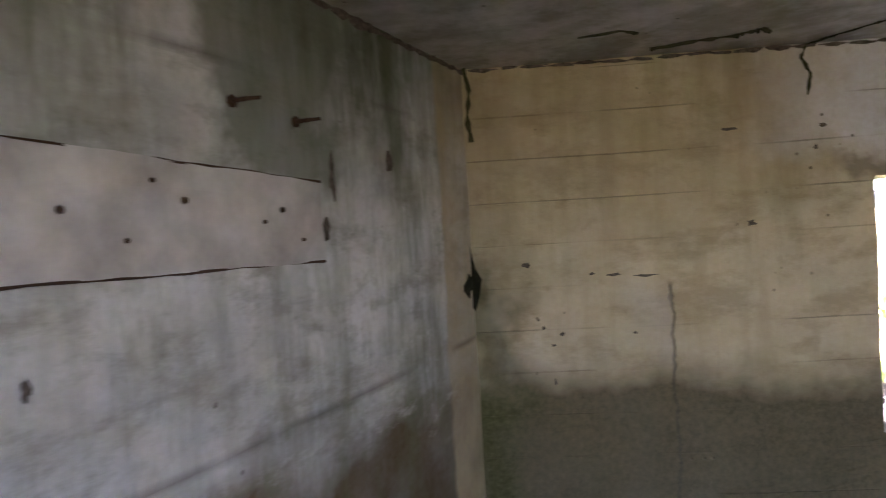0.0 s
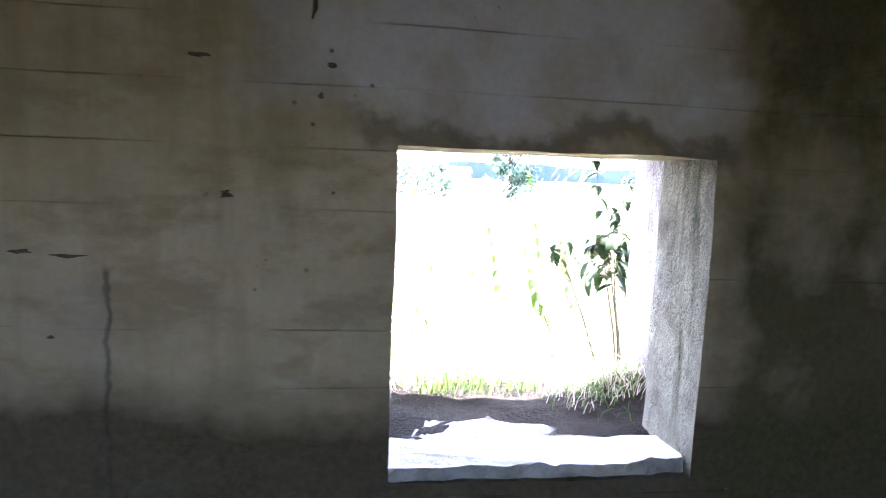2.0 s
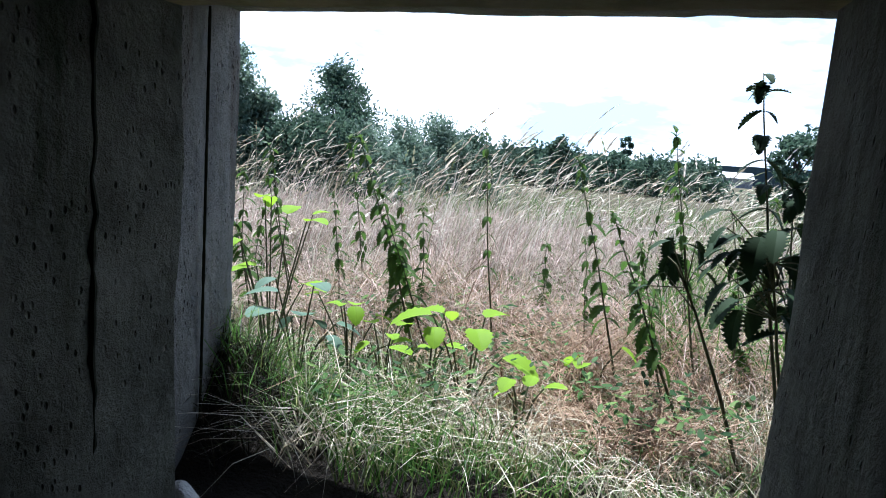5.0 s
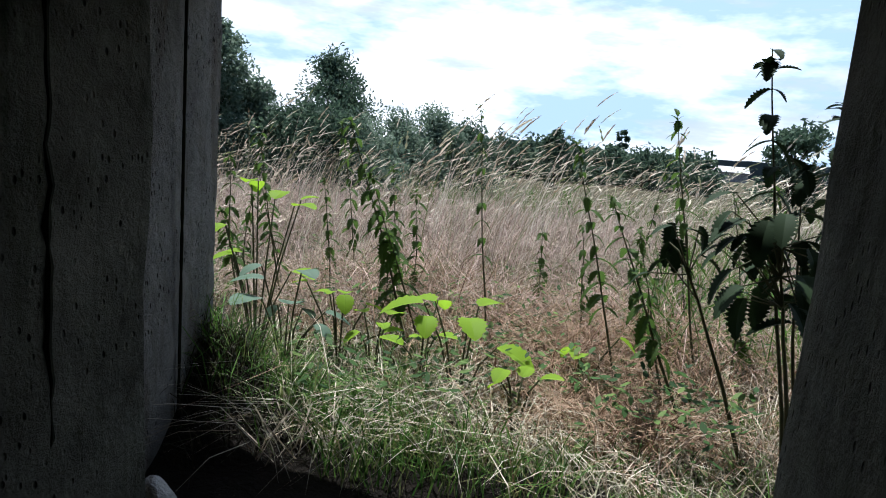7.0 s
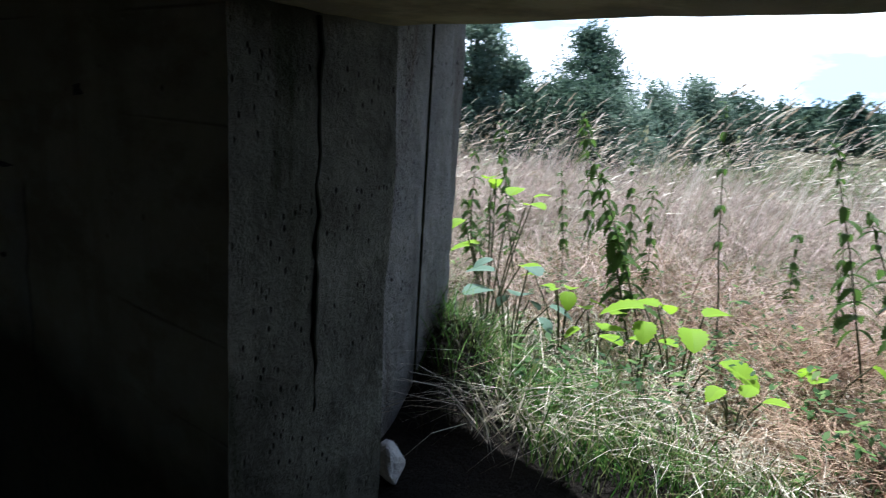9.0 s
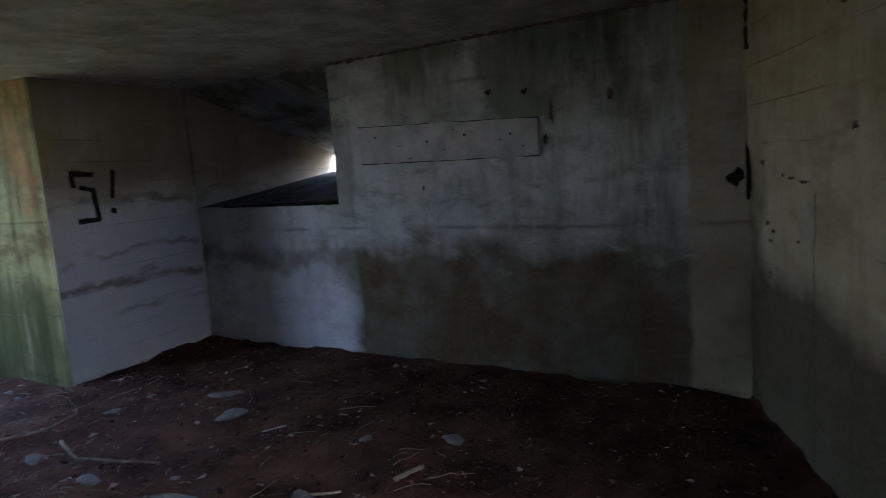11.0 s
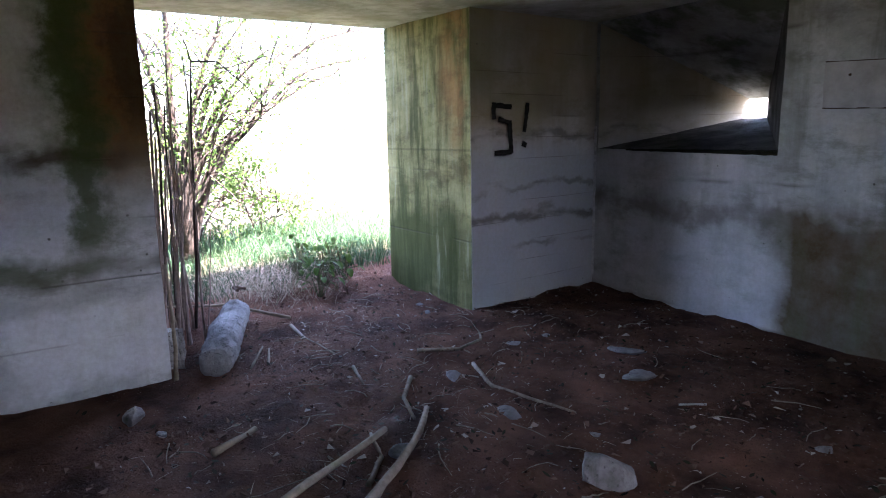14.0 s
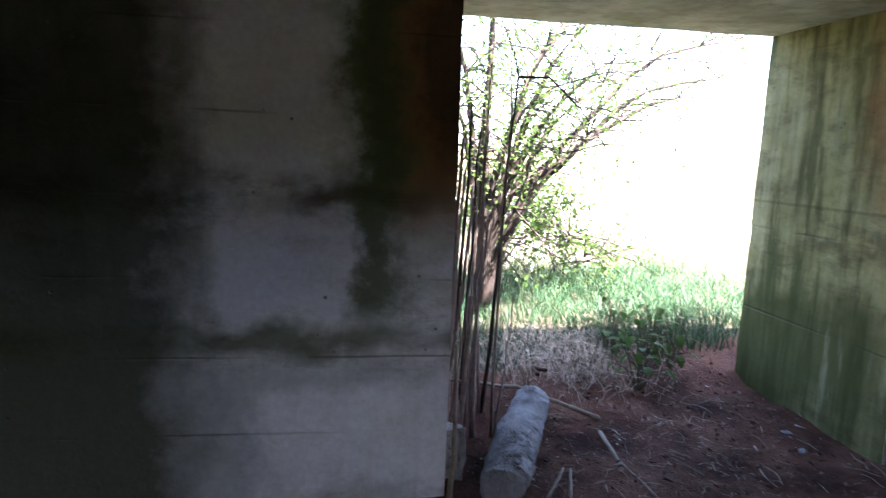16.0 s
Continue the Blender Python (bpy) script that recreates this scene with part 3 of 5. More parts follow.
blotch("trim_chip", on_left(2.62, 1.385, 0.008), ALONG, UP, (0.10, 0.014), M_CHIP, "chipped edge below the board", 14, 2)
for i, (u, z, a, b) in enumerate(((3.63, 1.66, 0.022, 0.045), (3.28, 1.60, 0.018, 0.09), (3.24, 1.45, 0.014, 0.05), (2.35, 1.20, 0.010, 0.025))):
    blotch("trim_chip", on_left(u, z, 0.007), ALONG, UP, (a, b), M_CHIP, "dark chipped spot in the concrete", 11, 20 + i)
for i, (x, z, a, b) in enumerate(((1.37, 1.37, 0.028, 0.02), (0.40, 1.24, 0.025, 0.018), (0.68, 1.19, 0.018, 0.010), (0.78, 1.18, 0.05, 0.008), (0.92, 1.17, 0.06, 0.008),
                                  (0.50, 0.72, 0.010, 0.022), (0.54, 0.93, 0.012, 0.010), (0.46, 0.96, 0.010, 0.014), (0.50, 0.88, 0.014, 0.008), (0.86, 0.92, 0.012, 0.008), (1.65, 1.68, 0.010, 0.012), (1.30, 1.78, 0.05, 0.008), (1.68, 1.77, 0.016, 0.016))):
    blotch("trim_chip", Vector((x, 2.913, z)), EX, UP, (a, b), M_CHIP, "dark chipped spot in the concrete", 11, 40 + i)
# torn edge where ceiling meets the walls
for i in range(26):
    x = 0.25 + i * 0.115
    blotch("trim_ceiling_gap", Vector((x, 2.912, 2.108 - 0.008 * noise.noise((x * 4, 0, 0)))), EX, UP, (0.075, 0.010 + 0.012 * max(0, noise.noise((x * 3, 5, 0)))), M_CHIP, "dark crumbling joint under the ceiling", 9, 70 + i)
for i in range(30):
    u = 1.64 + i * 0.092
    blotch("trim_ceiling_gap", on_left(u, 2.105, 0.008), ALONG, UP, (0.065, 0.012 + 0.02 * max(0, noise.noise((u * 3, 9, 0)))), M_CHIP, "dark crumbling joint under the ceiling", 9, 120 + i)

line = [on_left(0.35 + 1.25 * k / 30, 1.128 + 0.004 * noise.noise((k * 0.7, 1, 0)), 0.002) for k in range(31)]
tagged(finish(tube(line, [0.007 + 0.010 * k / 30 + 0.004 * noise.noise((k * 0.9, 4, 0)) for k in range(31)], 6), "trim_sill_gap", M_HOLE), "black rotten gap under the loophole sill", "joint", "", "structure")
line = [Vector((C2[0] + 0.008, C2[1] + 0.008, 0.06 + 1.25 * k / 30)) + noise.noise_vector((k * 0.8, 3, 0)) * 0.004 for k in range(31)]
tagged(finish(tube(line, [0.011 + 0.005 * noise.noise((k * 0.6, 7, 0)) for k in range(31)], 6), "trim_corner", M_LIME), "pale lime seam running up the wall corner", "seam", "", "structure")
line = [Vector((1.652 + 0.004 * noise.noise((k, 1, 0)), 3.72, 0.52 + k * 0.03)) for k in range(38)]
tagged(finish(tube(line, [0.004 + 0.002 * noise.noise((k * 0.8, 8, 0)) for k in range(38)], 6), "trim_joint", M_HOLE), "dark joint in the outer concrete skin", "joint", "", "structure")

# cracks and smears where the ceiling meets the front wall
for name, line, r in (("trim_crack", [(1.62, 2.909, 1.90), (1.635, 2.909, 1.99), (1.60, 2.909, 2.06), (1.62, 2.905, 2.112), (1.70, 2.80, 2.117), (1.78, 2.66, 2.117), (1.90, 2.55, 2.117)], 0.007),
                      ("trim_smear", [(0.95, 2.80, 2.117), (1.10, 2.73, 2.117), (1.24, 2.70, 2.117), (1.33, 2.62, 2.117), (1.38, 2.68, 2.117)], 0.013),
                      ("trim_smear", [(0.62, 2.55, 2.117), (0.76, 2.50, 2.117), (0.86, 2.56, 2.117)], 0.008),
                      ("trim_crack", [(0.17, 2.88, 2.112), (0.19, 2.908, 2.02), (0.175, 2.908, 1.90), (0.19, 2.908, 1.78)], 0.012)):
    fine = [Vector(a).lerp(Vector(b), q / 6) + noise.noise_vector(Vector((q * 0.9, a[0] * 7, a[2]))) * 0.006 for a, b in zip(line, line[1:]) for q in range(6)]
    tagged(finish(tube(fine, [max(0.002, r * (0.8 + 0.7 * noise.noise((q * 0.5, r * 99, 2)))) for q in range(len(fine))], 6), name, M_MOULD), "dark mouldy crack along the concrete", "crack", "", "structure")

# number painted on the pier
number = thing("painted_number", on_pier(0.4, 1.3), "black painted figure on the pale concrete pier", "painted sign")


def stroke(s0, z0, s1, z1, width):
    a, b = on_pier(s0, z0, 0.006), on_pier(s1, z1, 0.006)
    d = (b - a).normalized()
    n = (on_pier(0, 0, 1) - on_pier(0, 0, 0)).normalized()
    side = d.cross(n) * width / 2
    bm = slab8([a - side - n * 0.008, a + side - n * 0.008, b + side * 0.9 - n * 0.008, b - side * 0.9 - n * 0.008, a - side, a + side, b + side * 0.9, b - side * 0.9])
    split_long(bm, 0.03)
    for v in bm.verts:
        v.co += side.normalized() * 0.006 * noise.noise(v.co * 40)
    part("stroke", bm, M_PAINT, number)


stroke(0.200, 1.475, 0.385, 1.460, 0.039)
stroke(0.210, 1.460, 0.220, 1.375, 0.034)
stroke(0.260, 1.375, 0.375, 1.345, 0.031)
stroke(0.365, 1.365, 0.385, 1.125, 0.040)
stroke(0.220, 1.135, 0.385, 1.135, 0.038)
stroke(0.550, 1.490, 0.515, 1.280, 0.034)
stroke(0.495, 1.195, 0.535, 1.180, 0.038)

# sill of the gun opening
bm = prism([(1.87, 2.94), (2.40, 2.95), (2.97, 2.97), (2.97, 3.19), (1.87, 3.16)], 0.41, 0.478)
split_long(bm, 0.035)
rough_up(bm, 0.020, 6)
rough_up(bm, 0.012, 19)
tagged(finish(bm, "window_sill", M_SILL), "pale weathered concrete sill slab of the gun opening", "sill", "", "structure")
bm = prism([(1.98, 3.24), (2.50, 3.22), (2.58, 3.33), (2.35, 3.40), (2.05, 3.38)], 0.3, 0.452)
split_long(bm, 0.03)
rough_up(bm, 0.030, 8)
rough_up(bm, 0.012, 24)
tagged(finish(bm, "sill_fragment", M_SILL), "broken slab of pale concrete lying in soil", "rubble")
bm = tube([(1.889 + 0.003 * noise.noise((k, 0, 0)), 3.115 + 0.012 * noise.noise((k * 0.5, 2, 0)), 0.42 + k * 0.03) for k in range(38)], [0.006 + 0.004 * noise.noise((k * 0.8, 5, 0)) for k in range(38)], 6)
tagged(finish(bm, "trim_joint", M_HOLE), "dark open joint in the opening's jamb", "joint", "", "structure")


def stone(name, at, size, turn, label, category, material=None, seed=0, group="", flat=False):
    bm = bmesh.new()
    bmesh.ops.create_icosphere(bm, subdivisions=3, radius=1.0)
    m = pose(0, 0, 0, *turn) @ Matrix.Diagonal((*size, 1))
    o = Vector((seed * 3.1, seed * 1.7, 0))
    for v in bm.verts:
        k = 1 + 0.28 * noise.noise(v.co * 1.3 + o) + 0.10 * noise.noise(v.co * 4 + o)
        q = v.co * k
        for c in range(9):
            a = noise.noise_vector((seed * 7.3 + c * 2.9, c * 1.7, seed)).normalized()
            over = q.dot(a) - 0.62
            if over > 0:
                q -= a * over * 0.92
        q += noise.noise_vector(v.co * 5 + o) * 0.04
        v.co = m @ q
    low = min(v.co.z for v in bm.verts)
    for v in bm.verts:
        v.co.z -= low + 0.012
    ob = finish(bm, name, material or M_STONE)
    ob.matrix_world = pose(at[0], at[1], ground_height(at[0], at[1]))
    return tagged(ob, label, category, group)


stone("rock", (1.46, 0.36), (0.150, 0.085, 0.060), (4, 6, 112), "pale angular lump of concrete on the earth floor", "rock", seed=2)
for i, (x, y, a, b, c) in enumerate(((0.33, -0.80, 0.075, 0.06, 0.012), (0.98, -0.76, 0.085, 0.05, 0.02), (1.22, -0.24, 0.085, 0.045, 0.022), (0.10, -0.17, 0.11, 0.06, 0.02), (0.42, 0.05, 0.10, 0.08, 0.02),
                                     (1.41, 0.90, 0.09, 0.07, 0.05), (0.70, 1.39, 0.08, 0.05, 0.02), (0.11, -1.68, 0.03, 0.025, 0.02), (0.05, -0.73, 0.045, 0.03, 0.015), (1.78, -0.42, 0.07, 0.05, 0.03),
                                     (2.30, -1.62, 0.07, 0.05, 0.045), (2.30, -1.36, 0.03, 0.025, 0.02), (0.75, 0.95, 0.05, 0.035, 0.012), (1.15, 0.15, 0.03, 0.03, 0.012), (0.0, -1.85, 0.04, 0.03, 0.015))):
    stone("stone", (x, y), (a, b, c), (0, 0, 40 * i), "small pale stone half sunk in the dark soil", "stone", seed=5 + i, group="stones on the floor")
stone("white_stone", (1.84, 3.42), (0.05, 0.045, 0.06), (0, 0, 20), "white stone lying beside the opening's jamb", "stone", M_SILL, seed=31)

# fallen concrete post in the entrance
post = thing("concrete_post", (1.45, -2.1, 0.0), "pale rough concrete post lying across the entrance", "concrete post")
bm = tube([Vector((1.76, -1.80, 0.075)).lerp(Vector((1.21, -2.40, 0.165)), t) for t in (0, 0.02, 0.08, 0.2, 0.35, 0.5, 0.65, 0.8, 0.93, 1.0)], [0.070, 0.092, 0.098, 0.102, 0.097, 0.102, 0.098, 0.090, 0.084, 0.05], 12)
split_long(bm, 0.028)
for v in bm.verts:
    # flat sides, broken corners and bites out of the shaft
    v.co += noise.noise_vector(v.co * 6) * 0.012 + noise.noise_vector(v.co * 24) * 0.009 + noise.noise_vector(v.co * 60) * 0.006
    v.co.z = min(v.co.z, 0.165 + 0.16 * (1.76 - v.co.x) + 0.02 * noise.noise(v.co * 11))
part("shaft", bm, M_POST, post)
bm = tube([(1.23, -2.35, 0.30), (1.20, -2.44, 0.30), (1.10, -2.46, 0.27)], [0.012, 0.012, 0.01])
part("reinforcing_bar", bm, M_IRON, post, "rusty bar end")
bm = prism([(1.80, -2.02), (1.90, -2.05), (1.86, -2.12), (1.78, -2.10)], -0.02, 0.24)
split_long(bm, 0.05)
rough_up(bm, 0.02, 9)
tagged(finish(bm, "broken_slab", M_STONE), "broken upright chunk of pale concrete by the wall", "rubble")


def stick(points, r0, r1, label="dry bent stick lying on the earth floor", material=None, name="stick", group="sticks on the floor"):
    pts = [Vector((x, y, ground_height(x, y) + (z if z is not None else r0 * 0.7))) for x, y, z in points]
    fine = []
    for a, b in zip(pts, pts[1:]):
        for k in range(4):
            p = a.lerp(b, k / 4)
            fine.append(p + noise.noise_vector(p * 9) * r0 * 0.6)
    fine.append(pts[-1])
    n = len(fine)
    bm = tube(fine, [(r0 + (r1 - r0) * i / (n - 1)) * (1 + 0.2 * noise.noise((i * 0.9, r0 * 99, 0))) for i in range(n)])
    return tagged(finish(bm, name, material or M_STICK, None, True), label, "stick", group)


F = None
stick([(2.60, -0.44, F), (2.33, -0.49, F), (1.70, -0.57, 0.03)], 0.019, 0.014, "long straight peeled stick on the earth floor")
stick([(2.40, -0.12, F), (2.14, -0.24, F), (1.90, -0.31, 0.03), (1.62, -0.44, 0.03), (1.41, -0.58, F)], 0.022, 0.013, "thick curved branch on the earth floor")
stick([(1.65, 0.34, F), (1.58, 0.58, F), (1.52, 0.95, F)], 0.016, 0.012, "straight pale stick on the earth floor")
stick([(0.76, -0.79, F), (0.99, -0.50, F), (1.02, -0.01, F)], 0.012, 0.007)
stick([(0.84, -1.14, F), (0.65, -0.97, F), (0.42, -0.98, 0.02), (0.28, -1.09, F)], 0.011, 0.007)
stick([(2.25, -1.03, F), (2.02, -1.06, F)], 0.018, 0.013, "short broken piece of branch on the floor")
stick([(0.95, -2.18, F), (1.08, -1.90, F), (1.12, -1.56, F)], 0.011, 0.007)
stick([(1.17, -0.90, F), (1.35, -0.78, F), (1.51, -0.57, F)], 0.013, 0.009)
stick([(1.20, -1.31, F), (1.35, -1.07, F)], 0.010, 0.007)
stick([(1.45, -1.75, F), (1.30, -1.95, F)], 0.009, 0.006)
stick([(1.55, -1.78, F), (1.38, -1.90, 0.05)], 0.008, 0.006)
stick([(2.02, -0.35, F), (1.85, -0.45, F), (1.74, -0.62, F)], 0.012, 0.008)
stick([(0.60, 0.32, F), (0.54, 0.43, F)], 0.006, 0.005, "bleached white twig on the dark soil", M_SILL)
stick([(1.55, 0.95, F), (1.35, 0.86, 0.04), (1.22, 0.98, F)], 0.010, 0.006)
stick([(1.15, 1.20, F), (1.02, 1.30, F)], 0.012, 0.010)
stick([(0.86, -2.30, F), (1.25, -2.50, 0.1), (1.60, -2.62, 0.16)], 0.012, 0.009, "thin branch lying over the concrete post")
stick([(1.93, -1.90, F), (1.925, -1.885, 0.25), (1.90, -1.96, 0.62)], 0.012, 0.008, "thin stick leaning against the wall edge")
rnd = random.Random(7)
for k in range(230):
    x, y, a, l = rnd.uniform(-0.4, 2.9), rnd.uniform(-2.3, 1.6), rnd.uniform(0, 6.28), rnd.uniform(0.05, 0.22)
    if x < -0.7 + (y + 1.2) * 0.33 or (y < -1.3 and not 0.0 < x < 1.7) or (x > 2.9 and y > 0.3) or (x < 1.0 and y > -0.6 and k % 3):
        continue
    bend = rnd.uniform(-0.5, 0.5)
    pts = [(x, y, F)]
    for q in range(4):
        a += bend * rnd.uniform(0.2, 1.0)
        x, y = x + l * 0.25 * math.cos(a), y + l * 0.25 * math.sin(a)
        pts.append((x, y, 0.004 + 0.008 * rnd.random()))
    stick(pts, rnd.uniform(0.0015, 0.0042), 0.0015, "thin dry twig on the earth floor", group="twigs on the floor")


# ---- plants ----
M_GREEN = foliage("green_grass", (0.028, 0.075, 0.014), (0.10, 0.19, 0.036), (0.22, 0.20, 0.09))
M_STRAW = foliage("straw_grass", (0.24, 0.18, 0.11), (0.72, 0.64, 0.53), (0.14, 0.17, 0.06), 0.25)
# the bank's shade is put into this grass colour; floor leaves share it
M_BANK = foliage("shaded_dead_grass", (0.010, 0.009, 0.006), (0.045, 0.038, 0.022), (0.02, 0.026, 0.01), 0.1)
M_PINK = foliage("ripe_grass", (0.13, 0.080, 0.055), (0.60, 0.46, 0.40), (0.15, 0.15, 0.06), 0.25)
M_NETTLE = foliage("nettle_leaf", (0.035, 0.070, 0.014), (0.085, 0.14, 0.028), (0.16, 0.22, 0.045), 0.48)
# nettle leaf copy for the jamb: shade and backlight are in its colour
M_SHADENETTLE = foliage("shaded_nettle_leaf", (0.012, 0.024, 0.010), (0.022, 0.040, 0.014), (0.030, 0.055, 0.018), 0.06, 0.75)
M_BRIGHT = foliage("bright_leaf", (0.19, 0.33, 0.02), (0.27, 0.42, 0.03), (0.15, 0.27, 0.03), 0.55)
# sky reflection on the glossy dock leaves is mixed into their green
M_BLUELEAF = foliage("sky_sheen_leaf", (0.07, 0.11, 0.07), (0.10, 0.15, 0.11), (0.05, 0.09, 0.05), 0.2)
# tree leaf tones lightened and blued: distance haze is put into the colour
M_CROWN = foliage("tree_leaf", (0.035, 0.062, 0.042), (0.07, 0.11, 0.07), (0.12, 0.17, 0.11), 0.35)
M_CROWN2 = foliage("willow_leaf", (0.08, 0.125, 0.085), (0.14, 0.19, 0.135), (0.22, 0.27, 0.20), 0.42)
M_BUSH = foliage("bush_leaf", (0.030, 0.060, 0.012), (0.055, 0.10, 0.02), (0.08, 0.12, 0.03), 0.4)
# green grass darkened: the bunker's shade behind the entrance is in the colour
M_SHADEGRASS = foliage("shaded_grass", (0.018, 0.045, 0.018), (0.035, 0.075, 0.034), (0.06, 0.09, 0.04), 0.3)
M_STEM = plain("plant_stem", (0.05, 0.06, 0.03), (0.10, 0.09, 0.05), 30, 0.8, 0.2)
M_LITTER = foliage("straw_litter", (0.22, 0.16, 0.11), (0.50, 0.42, 0.33), (0.12, 0.08, 0.05), 0.1, 0.8)
M_DEAD = plain("dead_stem", (0.14, 0.10, 0.085), (0.26, 0.20, 0.17), 30, 0.9, 0.4)


def blades(name, places, height, lean, width, material, label, seed, curl=0.5, heads=False, flow=None):
    """Bent tapering grass blades, joined; places is an n x 2 array."""
    rng = np.random.default_rng(seed)
    n = len(places)
    h = rng.uniform(height[0], height[1], n)
    patch = np.array([noise.noise((x * 0.9, y * 0.9, 8)) + 0.6 * noise.noise((x * 2.6, y * 2.6, 2)) for x, y in places])
    h *= np.clip(0.95 + 0.7 * patch, 0.4, 1.6)
    a = rng.uniform(0, 2 * np.pi, n) if flow is None else rng.normal(flow, 0.7, n)
    l = rng.uniform(lean[0], lean[1], n)
    wd = rng.uniform(0.6, 1.3, n) * width
    z = np.array([ground_height(x, y) for x, y in places]) - 0.01
    base = np.column_stack([places, z])
    d = np.column_stack([np.cos(a), np.sin(a), np.zeros(n)])
    b = rng.uniform(0, 2 * np.pi, n)
    side = np.column_stack([np.cos(b), np.sin(b), np.zeros(n)])
    levels = ((0.0, 0.0, 1.0), (0.45, 0.20, 0.85), (0.80, 0.58, 0.6), (1.0, 1.0, 0.0))
    v = []
    for k, (up, out, wk) in enumerate(levels):
        fall = 1 - curl * l * out
        p = base + d * (h * l * out)[:, None] + np.column_stack([np.zeros(n), np.zeros(n), h * up * fall])
        if k == 3:
            v.append(p)
        else:
            v += [p - side * (wd * wk / 2)[:, None], p + side * (wd * wk / 2)[:, None]]
    verts = np.stack(v, 1).reshape(-1, 3)
    o = np.arange(n)[:, None] * 7
    quads = np.concatenate([o + np.array([0, 1, 3, 2]), o + np.array([2, 3, 5, 4])]).tolist()
    tris = (o + np.array([4, 5, 6])).tolist()
    if heads:
        # a feathery seed head at each tip
        tip, prev = v[6], (v[4] + v[5]) / 2
        ax = tip - prev
        hv = []
        for k in range(6):
            q = tip + ax * (0.16 * k) + np.column_stack([np.zeros((n, 2)), -0.02 * h * k * k * 0.06])
            s2 = side if k % 2 else np.cross(side, [0, 0, 1.0])
            wh = 0.010 * (1 - abs(k - 2) / 5)
            hv += [q - s2 * wh, q + s2 * wh]
        off = len(verts)
        verts = np.concatenate([verts, np.stack(hv, 1).reshape(-1, 3)])
        o = off + np.arange(n)[:, None] * 12
        for k in range(5):
            quads += (o + np.array([2 * k, 2 * k + 1, 2 * k + 3, 2 * k + 2])).tolist()
    me = bpy.data.meshes.new(name)
    me.from_pydata(verts.tolist(), [], quads + tris)
    me.materials.append(material)
    return tagged(new(name, me), label, "grass", "", "stuff")


def sector(n, seed, near, far, a0, a1, eye=(2.6, 2.9), power=1.0, keep=None):
    rng = np.random.default_rng(seed)
    r = near + (far - near) * rng.random(n) ** power
    a = np.radians(rng.uniform(a0, a1, n))
    p = np.column_stack([eye[0] - r * np.sin(a), eye[1] + r * np.cos(a)])
    return p if keep is None else p[[bool(keep(x, y)) for x, y in p]]


def bare_bank(x, y):
    """The two earth banks at the foot of the jambs, with shade in their colour."""
    return y < 3.70 or (y < 4.4 and (x < 1.69 + (4.0 - y) * 0.5 or x > 2.92 + (y - 3.95) * 0.85))


def outside(x, y):
    return y > 4.05 if x < 1.3 or x > 3.5 else not bare_bank(x, y)


def tuft(x, y):
    return outside(x, y) and noise.noise((x * 1.9, y * 1.9, 4)) > -0.14


blades("near_grass", sector(26000, 11, 0.9, 4.2, -42, 62, power=0.85, keep=tuft), (0.06, 0.23), (0.25, 1.2), 0.0045, M_GREEN, "short green grass below the opening", 1)
blades("near_straw", sector(11000, 12, 1.05, 3.6, -42, 62, keep=lambda x, y: outside(x, y) and (x > 1.85 or y > 4.4) and noise.noise((x * 1.9, y * 1.9, 4)) < 0.22), (0.10, 0.30), (0.8, 1.9), 0.0038, M_STRAW, "matted dry grass below the opening", 2, 0.42)
blades("meadow_straw", sector(36000, 13, 2.3, 9.5, -40, 58, power=0.9, keep=outside), (0.20, 0.55), (0.5, 1.6), 0.005, M_PINK, "tangled ripe meadow grass", 3)
blades("meadow_green", sector(5000, 14, 2.2, 9.0, -42, 20, keep=lambda x, y: outside(x, y) and x > 2.6 + 0.05 * y), (0.25, 0.65), (0.3, 1.0), 0.010, M_GREEN, "green grass among the ripe meadow", 4)
blades("far_straw", sector(26000, 15, 8.5, 34.0, -38, 56, power=0.75, keep=lambda x, y: x > 1.6 - 0.30 * (y - 3) or math.hypot(x - 2.8, y - 2.4) < 15), (0.30, 0.62), (0.3, 0.9), 0.016, M_PINK, "ripe meadow grass stretching away", 5)
blades("far_green", sector(5000, 16, 9.0, 34.0, -38, 20, power=0.8), (0.45, 0.85), (0.2, 0.8), 0.018, M_GREEN, "paler green grass in the meadow", 6)
blades("seeding_grass", sector(2300, 17, 3.0, 9.5, -34, 54, keep=outside), (0.62, 1.06), (0.20, 0.75), 0.0045, M_STRAW, "tall seeding grass bent by the wind", 7, 0.35, True, 0.2)
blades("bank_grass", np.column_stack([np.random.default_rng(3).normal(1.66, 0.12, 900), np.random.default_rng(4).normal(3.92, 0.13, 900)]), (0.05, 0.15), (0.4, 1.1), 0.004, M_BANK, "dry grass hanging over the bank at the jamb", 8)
for seed, count, x, mat, label in ((5, 420, 2.92, M_GREEN, "green grass growing on the bank at the jamb"), (15, 420, 2.90, M_STRAW, "dry grass hanging over the bank at the jamb"), (25, 260, 1.66, M_GREEN, "green grass growing on the bank at the jamb")):
    rb = np.random.default_rng(seed)
    blades("bank_grass", np.column_stack([rb.normal(x, 0.12, count), rb.normal(3.72 if x > 2 else 3.98, 0.11, count)]), (0.08, 0.24), (0.4, 1.2), 0.004, mat, label, seed + 4)

rp = np.random.default_rng(61)
M_RUSSET = foliage("russet_grass", (0.12, 0.062, 0.036), (0.42, 0.29, 0.20), (0.26, 0.19, 0.11), 0.25)
